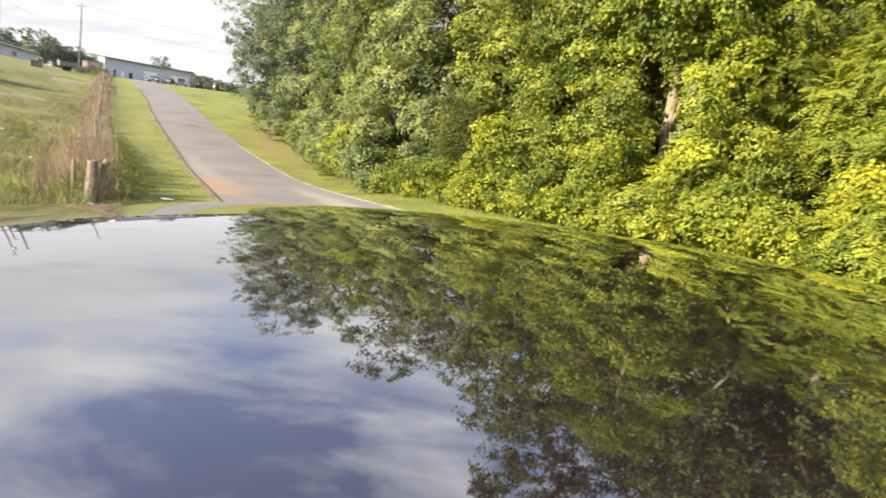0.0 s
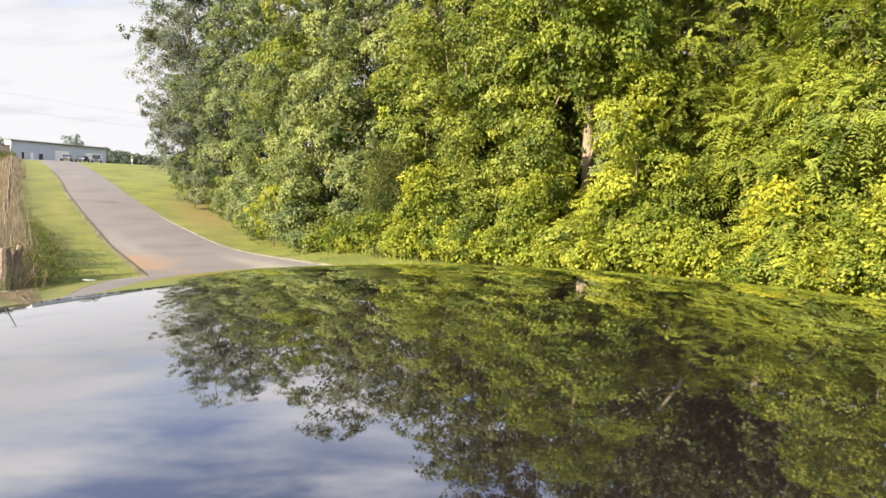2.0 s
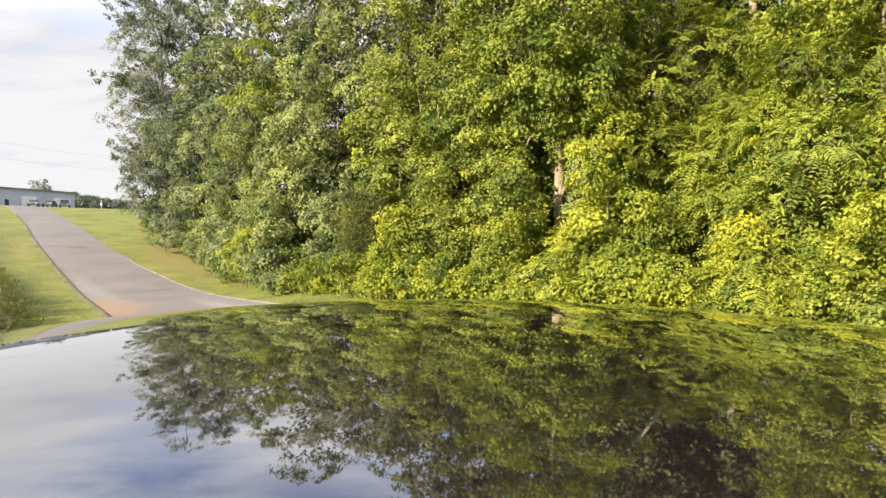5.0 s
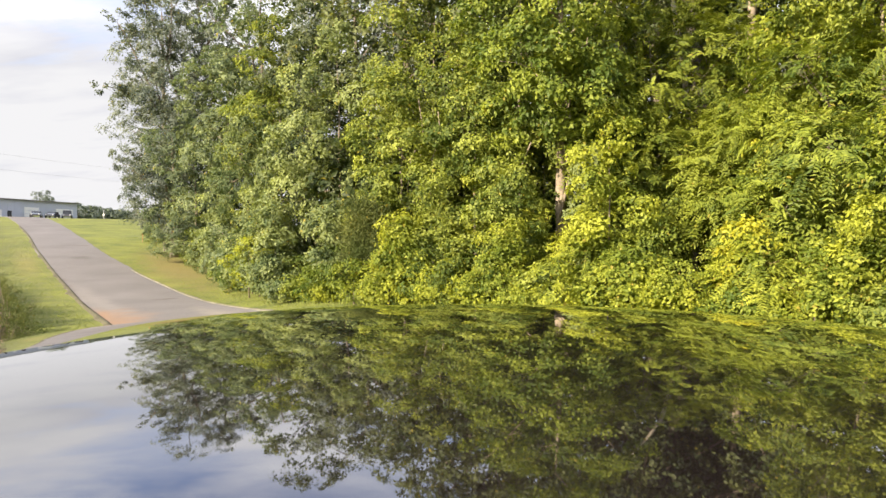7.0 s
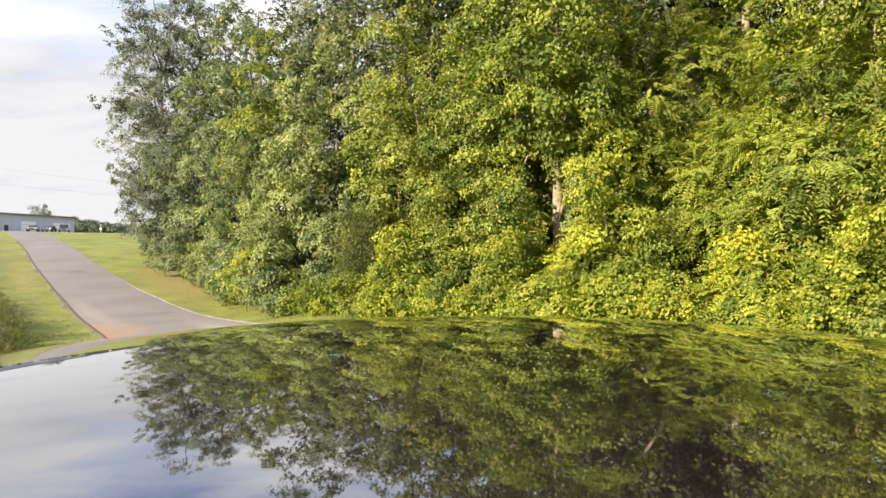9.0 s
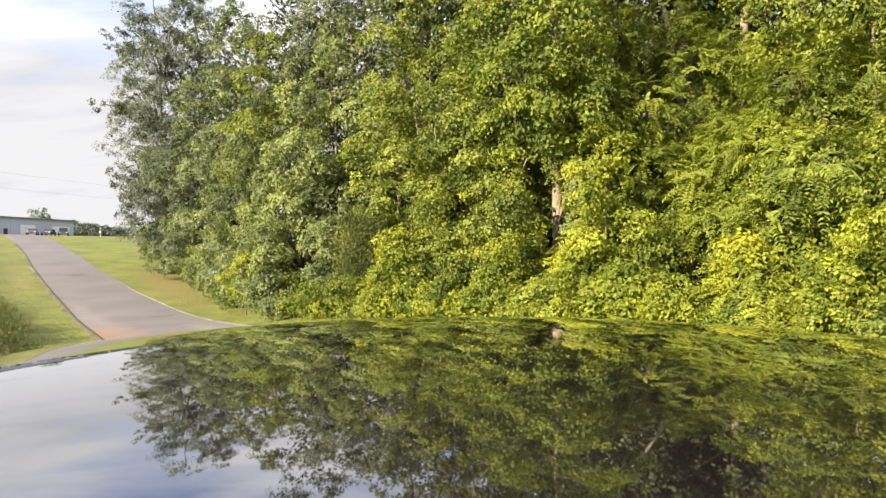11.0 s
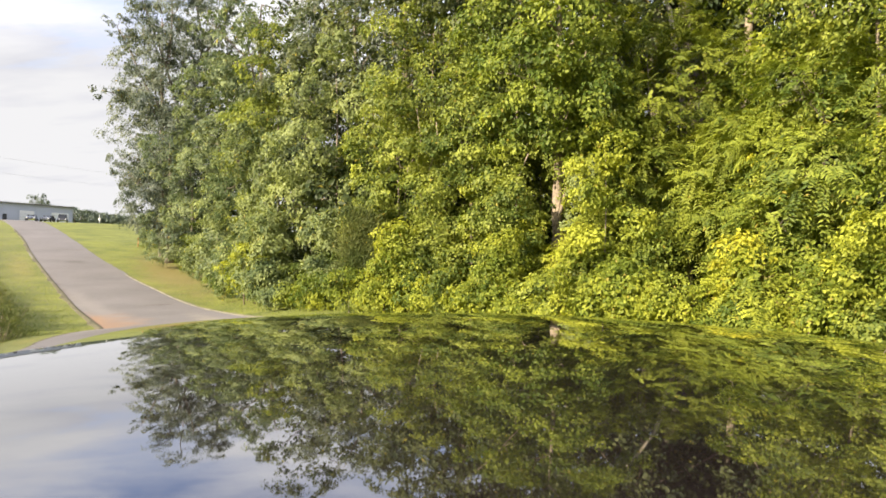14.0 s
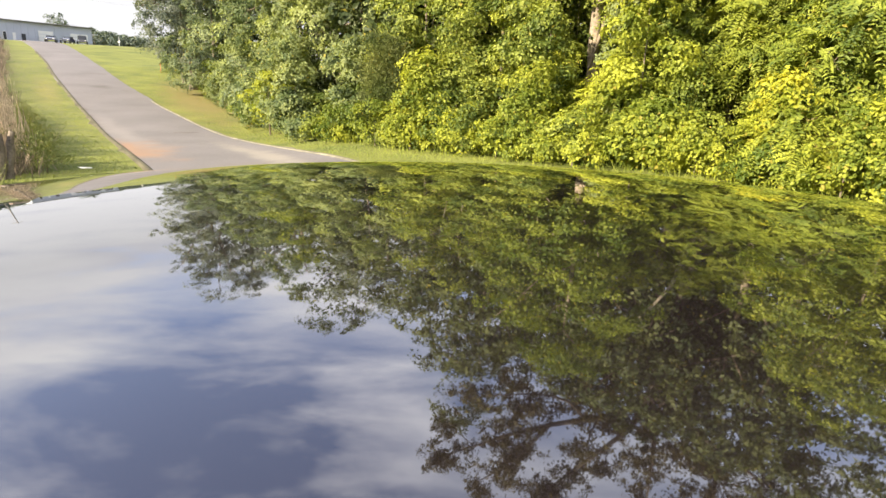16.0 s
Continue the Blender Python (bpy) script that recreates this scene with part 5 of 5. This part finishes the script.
def steel_building(a, b, height, depth, label, doors, windows, wall=M_STEEL_W, roof_mat=M_STEEL_R, rise=0.9):
    """A long steel shed whose front runs from ground point a to b; doors and windows as (start, end) fractions."""
    a, b = Vector(a), Vector(b)
    length = (b - a).xy.length
    z = min(a.z, b.z)
    house = empty("steel_building", (a.x, a.y, z), label, "building")
    house.rotation_euler = (0, 0, math.atan2(b.y - a.y, b.x - a.x))
    h0 = -1.2
    bm = bmesh.new()
    prof = [(0, h0), (0, height), (depth / 2, height + rise), (depth, height), (depth, h0)]
    ends = [[bm.verts.new((x, y, zz)) for y, zz in prof] for x in (0, length)]
    for k in range(4):
        if k not in (1, 2):
            bm.faces.new((ends[0][k], ends[0][k + 1], ends[1][k + 1], ends[1][k]))
    bm.faces.new(ends[0]); bm.faces.new(ends[1][::-1])
    part("wall", bm, wall, house, "pale ribbed steel walls")
    n = int(length / 1.2)
    bm = bmesh.new()
    for k in range(n + 1):
        x = min(length * k / n, length - 0.06)
        box(bm, x, x + 0.06, -0.04, -0.003, h0, height - 0.02)
    part("wall_ribs", bm, wall, house)
    for s, (y0, z0, y1, z1) in enumerate(((-0.35, height - 0.16, depth / 2, height + rise + 0.02), (depth + 0.35, height - 0.16, depth / 2, height + rise + 0.02))):
        bm = bmesh.new()
        q = [(-0.3, y0, z0), (length + 0.3, y0, z0), (length + 0.3, y1, z1), (-0.3, y1, z1)]
        lo, hi = [bm.verts.new(v) for v in q], [bm.verts.new((v[0], v[1], v[2] + 0.12)) for v in q]
        bm.faces.new(lo); bm.faces.new(hi)
        for k in range(4):
            bm.faces.new((lo[k], lo[(k + 1) % 4], hi[(k + 1) % 4], hi[k]))
        part("roof", bm, roof_mat, house, "grey steel roof slope")
    part("gutter", box(bmesh.new(), -0.3, length + 0.3, -0.5, -0.36, height - 0.22, height - 0.06, 0.02), roof_mat, house)
    for d0, d1, mat, name, z0, z1 in doors:
        bm = box(bmesh.new(), length * d0, length * d1, -0.10, -0.045, z0, z1, 0.015)
        d = part(name, bm, mat, house)
        if name == "roller_door":
            bm = bmesh.new()
            for q in range(1, 5):
                zz = z0 + (z1 - z0) * q / 5
                box(bm, length * d0 + 0.05, length * d1 - 0.05, -0.125, -0.102, zz - 0.03, zz + 0.03)
            part("door_rails", bm, M_STEEL_W, d)
    for w0, w1, z0, z1 in windows:
        frame_ob = part("window", box(bmesh.new(), length * w0, length * w1, -0.09, -0.045, z0, z1), M_WHITE, house, "white-framed window")
        part("pane", box(bmesh.new(), length * w0 + 0.08, length * w1 - 0.08, -0.105, -0.092, z0 + 0.08, z1 - 0.08), M_DARKGLASS, frame_ob, "dark pane")
    return house


A, B = polar(-36.2, 151), polar(-29.95, 160)
steel_building(A, B, 3.95, 14, "long pale grey steel workshop with roller doors on the hilltop",
               [(0.43, 0.58, M_WHITE, "roller_door", -0.9, 2.4), (0.76, 0.95, M_WHITE, "roller_door", -0.9, 2.4), (0.18, 0.21, M_WHITE, "entry_door", -0.9, 1.6), (0.265, 0.305, M_DARKGLASS, "entry_door", -0.9, 1.5)],
               [(0.09, 0.125, 0.1, 1.7)], M_STEEL_W, M_ROOFGREY, 0.5)
A, B = polar(-46.8, 112), polar(-43.6, 124)
# the barn's open bay is a dark panel that stands in for its shade
steel_building(A, B, 3.0, 12, "white steel barn at the top of the meadow", [(0.5, 0.85, M_DARKGLASS, "dark_bay_panel", 0.2, 1.6)], [(0.12, 0.2, 0.8, 1.8)], M_STEEL_W, M_ROOFGREY, 1.4)
A, B = polar(-43.5, 112), polar(-40.7, 124)
steel_building(A, B, 1.9, 8, "long low white shed at the top of the meadow", [(0.1, 0.2, M_DARKGLASS, "entry_door", -0.4, 1.2)], [(0.45, 0.55, 0.3, 1.2)], M_STEEL_W, M_STEEL_R, 0.6)


def small_car(at, turn, paint, label, tall=1.45, length=4.4):
    car = empty("parked_car", at, label, "car", "cars parked by the workshop")
    car.rotation_euler = (0, 0, turn)
    L, W = length / 2, 0.88
    prof = [(-L, 0.35), (-L, 0.85), (-L * 0.75, 0.95), (L * 0.55, 0.95), (L * 0.98, 0.75), (L, 0.35)]
    top = [(-L * 0.78, 0.93), (-L * 0.62, tall), (L * 0.12, tall), (L * 0.5, 0.93)]
    for name, pr, w, mat in (("body", prof, W, paint), ("cabin", top, W * 0.86, M_DARKGLASS)):
        bm = bmesh.new()
        s = [[bm.verts.new((px, yy, pz)) for px, pz in pr] for yy in (-w, w)]
        n = len(pr)
        for k in range(n):
            bm.faces.new((s[0][k], s[0][(k + 1) % n], s[1][(k + 1) % n], s[1][k]))
        bm.faces.new(s[0]); bm.faces.new(s[1][::-1])
        bmesh.ops.bevel(bm, geom=bm.edges[:], offset=0.06, segments=2, affect="EDGES")
        part(name, bm, mat, car)
    part("roof", box(bmesh.new(), -L * 0.62, L * 0.12, -W * 0.8, W * 0.8, tall - 0.02, tall + 0.03, 0.02), paint, car)
    for px in (-L * 0.62, L * 0.62):
        for yy in (-W, W):
            bm = bmesh.new()
            bmesh.ops.create_cone(bm, cap_ends=True, segments=18, radius1=0.33, radius2=0.33, depth=0.22, matrix=Matrix.Translation((px, yy * 0.95, 0.33)) @ Matrix.Rotation(radians(90), 4, "X"))
            wh = part("wheel", bm, M_TYRE, car)
            bm = bmesh.new()
            bmesh.ops.create_cone(bm, cap_ends=True, segments=14, radius1=0.2, radius2=0.18, depth=0.03, matrix=Matrix.Translation((px, yy * 0.95 + math.copysign(0.12, yy), 0.33)) @ Matrix.Rotation(radians(90), 4, "X"))
            part("rim", bm, M_RIM, wh)
    for yy in (-W * 0.7, W * 0.7):
        part("headlight", box(bmesh.new(), L - 0.06, L + 0.01, yy - 0.15, yy + 0.15, 0.6, 0.72, 0.01), M_LAMP, car)
        part("tail_light", box(bmesh.new(), -L - 0.01, -L + 0.05, yy - 0.12, yy + 0.12, 0.68, 0.82, 0.01), M_RED, car)
    return car


for az, r, turn, paint, label, tall in ((-32.65, 152, 116, M_BLACK, "black car parked before a white roller door", 1.3), (-31.6, 154, 106, M_NAVY, "dark blue car parked before the workshop", 1.3), (-30.62, 156, 118, M_BLACK, "tall black off-road car parked by the workshop", 1.7)):
    small_car(polar(az, r - 4), radians(turn + 180), paint, label, tall, 3.9)


def utility_pole(at, h, label, arms=1, lean=0.0):
    pole = empty("utility_pole", at, label, "utility pole", "utility poles on the hilltop")
    tube("shaft", [(0, 0, -0.2), (lean * 0.5, 0, h * 0.5), (lean, 0, h)], [0.14, 0.12, 0.095], M_POLE, pole, 10)
    for k in range(arms):
        z = h - 0.35 - 0.9 * k
        part("crossarm", box(bmesh.new(), lean - 0.75, lean + 0.75, -0.05, 0.05, z - 0.06, z + 0.06, 0.01), M_POLE, pole)
        for xx in (-0.65, 0.0, 0.65):
            bm = bmesh.new()
            bmesh.ops.create_cone(bm, cap_ends=True, segments=8, radius1=0.05, radius2=0.03, depth=0.16, matrix=Matrix.Translation((lean + xx, 0, z + 0.14)))
            part("insulator", bm, M_STEEL_R, pole)
    if arms > 1:
        bm = bmesh.new()
        bmesh.ops.create_cone(bm, cap_ends=True, segments=14, radius1=0.25, radius2=0.25, depth=0.8, matrix=Matrix.Translation((lean + 0.35, 0, h - 2.2)))
        part("transformer", bm, M_STEEL_R, pole, "grey transformer can")
    return pole


def top_height(az, r, el, floor=1.62):
    return floor + r * math.tan(radians(el)) - polar(az, r).z


POLES = [(-37.9, 105, 8.15, 1, 0.25), (-42.95, 100, 8.9, 1, 0.05), (-43.55, 104, 7.1, 1, 0.1), (-43.95, 100, 9.6, 2, 0.1)]
tops = []
for az, r, el, arms, lean in POLES:
    h = top_height(az, r, el)
    utility_pole(polar(az, r), h, "weathered wooden utility pole with crossarm", arms, lean)
    tops.append(polar(az, r, h - 0.2))
for name_a, b_pt, sag in ((tops[0], polar(-10, 190, 14), 1.6), (tops[1], tops[0], 0.9), (tops[3], tops[1], 0.3), (tops[3], polar(-75, 120, 10), 1.0)):
    line = empty("power_line", name_a, "sagging black power line between poles", "power line", "power lines")
    for off in (0.0, 2.2):
        pts = []
        for i in range(15):
            t = i / 14
            q = name_a.lerp(b_pt, t) - name_a
            pts.append(q + Vector((0, 0, -off - 4 * sag * t * (1 - t))))
        tube("cable", pts, [0.009] * 15, M_WIRE, line, 4)


def pavilion(az, r):
    p, turn = facing(az, r, -48)
    s = empty("open_shelter", p, "open shelter with pale pitched roof and dark gables", "shelter")
    s.rotation_euler = (0, 0, turn)
    for px in (-1.7, 1.7):
        for py in (-1.2, 1.2):
            part("post", box(bmesh.new(), px - 0.06, px + 0.06, py - 0.06, py + 0.06, -0.2, 1.75, 0.01), M_POST, s)
    for sy in (-1, 1):
        bm = bmesh.new()
        q = [(-2.1, 1.6 * sy, 1.55), (2.1, 1.6 * sy, 1.55), (2.1, 0, 2.5), (-2.1, 0, 2.5)]
        lo, hi = [bm.verts.new(v) for v in q], [bm.verts.new((v[0], v[1], v[2] + 0.07)) for v in q]
        bm.faces.new(lo); bm.faces.new(hi)
        for k in range(4):
            bm.faces.new((lo[k], lo[(k + 1) % 4], hi[(k + 1) % 4], hi[k]))
        part("roof", bm, M_STEEL_R, s, "pale tin roof slope")
    for gx in (-1.95, 1.95):
        bm = bmesh.new()
        tri = [(-1.5, 1.5), (1.5, 1.5), (0, 2.44)]
        q = [[bm.verts.new((gx + dx, py, pz)) for py, pz in tri] for dx in (-0.02, 0.02)]
        bm.faces.new(q[0]); bm.faces.new(q[1][::-1])
        for k in range(3):
            bm.faces.new((q[0][k], q[0][(k + 1) % 3], q[1][(k + 1) % 3], q[1][k]))
        part("gable", bm, M_TIN, s, "dark boarded gable")


pavilion(-47.3, 60)
bale = polar(-47.5, 59.6)
bm = bmesh.new()
bmesh.ops.create_cone(bm, cap_ends=True, segments=28, radius1=0.62, radius2=0.62, depth=1.2, matrix=Matrix.Translation((0, 0, 0.6)) @ Matrix.Rotation(radians(90), 4, "X"))
bmesh.ops.bevel(bm, geom=[e for e in bm.edges if abs(e.verts[0].co.y - e.verts[1].co.y) < 1e-4], offset=0.08, segments=2, affect="EDGES")
for v in bm.verts:
    v.co += noise.noise_vector(v.co * 5) * 0.03
ob = part("hay_bale", bm, M_WEED, None, smooth=True)
ob.location, ob.rotation_euler = bale, (0, 0, radians(20))
tagged(ob, "dark weathered round hay bale under the shelter", "hay bale")
for k, (az, r, hgt, rad) in enumerate(((-46.4, 57.6, 0.32, 0.3), (-45.8, 58.4, 0.25, 0.25), (-36.7, 86, 0.7, 0.6), (-37.4, 88, 0.5, 0.6), (-36.2, 90, 0.6, 0.6), (-37.9, 87, 0.35, 0.5))):
    make_tree("scrub_bush", polar(az, r), hgt, rad, 0.1, 7, 14, 12, 0.12, 0.3, "broad", "olive" if k % 2 else "cedar", M_WEED, "grey-green scrub bush in the meadow", "bush", 620 + k, (0, 0), 0.03, shape="bush", limbs=False, group="scrub in the meadow")

# low things along the top of the meadow
p, turn = facing(-38.65, 85, 15)
tr = empty("flatbed_trailer", p, "small grey flatbed trailer parked in the grass", "trailer")
tr.rotation_euler = (0, 0, turn)
tr.scale = (0.45, 0.5, 0.9)
part("bed", box(bmesh.new(), -2.0, 2.0, -0.9, 0.9, 0.55, 0.72, 0.02), M_POLE, tr)
part("front_board", box(bmesh.new(), -2.0, -1.9, -0.9, 0.9, 0.72, 1.25, 0.02), M_POLE, tr)
part("side_board", box(bmesh.new(), -1.85, 2.0, -0.9, -0.84, 0.74, 1.15, 0.02), M_POLE, tr)
part("side_board", box(bmesh.new(), -1.85, 2.0, 0.84, 0.9, 0.74, 1.15, 0.02), M_POLE, tr)
part("drawbar", box(bmesh.new(), 2.0, 3.1, -0.06, 0.06, 0.5, 0.62, 0.02), M_POLE, tr)
for px in (-0.5, 0.4):
    for yy in (-0.95, 0.95):
        bm = bmesh.new()
        bmesh.ops.create_cone(bm, cap_ends=True, segments=18, radius1=0.32, radius2=0.32, depth=0.2, matrix=Matrix.Translation((px, yy, 0.32)) @ Matrix.Rotation(radians(90), 4, "X"))
        part("wheel", bm, M_TYRE, tr)
p, turn = facing(-40.65, 81.5, 5)
crate = empty("brown_crate", p, "weathered brown wooden crate in the meadow", "crate")
crate.rotation_euler = (0, 0, turn)
crate.scale = (0.85, 0.85, 0.85)
part("crate_body", box(bmesh.new(), -0.65, 0.65, -0.5, 0.5, -0.05, 0.75, 0.02), M_BRICK, crate)
for zz in (0.12, 0.4, 0.66):
    part("slat", box(bmesh.new(), -0.68, 0.68, -0.54, -0.503, zz - 0.06, zz + 0.06, 0.008), M_POST, crate)
p, turn = facing(-37.0, 136, 20)
hut = empty("brown_hut", p, "weathered reddish brown hut beside the workshop", "hut")
hut.rotation_euler = (0, 0, turn)
part("wall", box(bmesh.new(), -1.3, 1.3, -1.3, 1.3, -0.6, 2.3, 0.02), M_PINK, hut, "faded pink board walls")
part("roof", box(bmesh.new(), -1.45, 1.45, -1.5, 1.5, 2.3, 2.42, 0.04), M_TIN, hut)
part("door", box(bmesh.new(), -0.9, 0.0, -1.36, -1.303, -0.5, 1.5, 0.01), M_POST, hut, "grey plank door")
sign = empty("white_post", polar(-28.1, 118), "white marker post with a small board on the crest", "marker post")
part("shaft", box(bmesh.new(), -0.05, 0.05, -0.05, 0.05, -0.2, 1.5, 0.01), M_STEEL_R, sign)
part("board", box(bmesh.new(), -0.16, 0.16, -0.1, -0.063, 0.62, 0.86, 0.01), M_WHITE, sign)
stake = empty("survey_stake", polar(-25.3, 57), "thin orange survey stake in the grass", "stake")
tube("shaft", [(0, 0, -0.1), (0.01, 0, 0.4), (0.0, 0.01, 0.8)], [0.016, 0.016, 0.015], M_ORANGE, stake, 6)
# a pale stony chunk lying in the grass
bm = bmesh.new()
bmesh.ops.create_icosphere(bm, subdivisions=2, radius=0.065, matrix=Matrix.Diagonal((2.4, 0.7, 0.25, 1)))
for v in bm.verts:
    v.co += noise.noise_vector(v.co * 9) * 0.03
lit = part("pale_chunk", bm, M_BLOSSOM, None, smooth=True)
lit.location = polar(-31.3, 14.6, 0.05)
tagged(lit, "pale stony chunk in the grass", "litter")

# trees round the hilltop
FAR = [(-40.5, 135, 5.6, 3.2), (-39.6, 140, 4.9, 2.6), (-38.9, 140, 4.6, 2.6), (-38.2, 142, 4.7, 2.4), (-37.4, 145, 4.3, 2.4), (-42.5, 150, 5.4, 2.4), (-46.2, 170, 5.7, 3.5), (-48.0, 168, 5.6, 4.0), (-49.6, 165, 5.9, 4.0), (-51.4, 165, 5.4, 4.0), (-45.3, 170, 5.4, 3.0), (-32.2, 235, 5.0, 3.4)]
for k, (az, r, el, rad) in enumerate(FAR):
    make_tree("hilltop_tree", polar(az, r), max(2.5, top_height(az, r, el)), rad, 5 if az > -33 else 0.6, 9, 20, 12, 0.4, 0.9, "broad", "far", M_BARK, "dark round tree on the hilltop", "tree", 700 + k, (0, 0), 0.2, group="trees on the hilltop", limbs=False)
for k in range(16):
    az = -29.8 + k * 0.42
    r = 205 + 8 * (k % 3)
    el = float(np.interp(az, [-29.8, -28.5, -26.5, -24], [4.1, 4.0, 3.6, 3.4]))
    make_tree("far_tree", polar(az, r), max(2.5, top_height(az, r, el)), 2.6, 0.4, 8, 14, 10, 0.55, 1.1, "broad", "far", M_BARK, "dark tree of the distant wood line", "tree", 730 + k, (0, 0), 0.2, group="distant wood line", limbs=False)
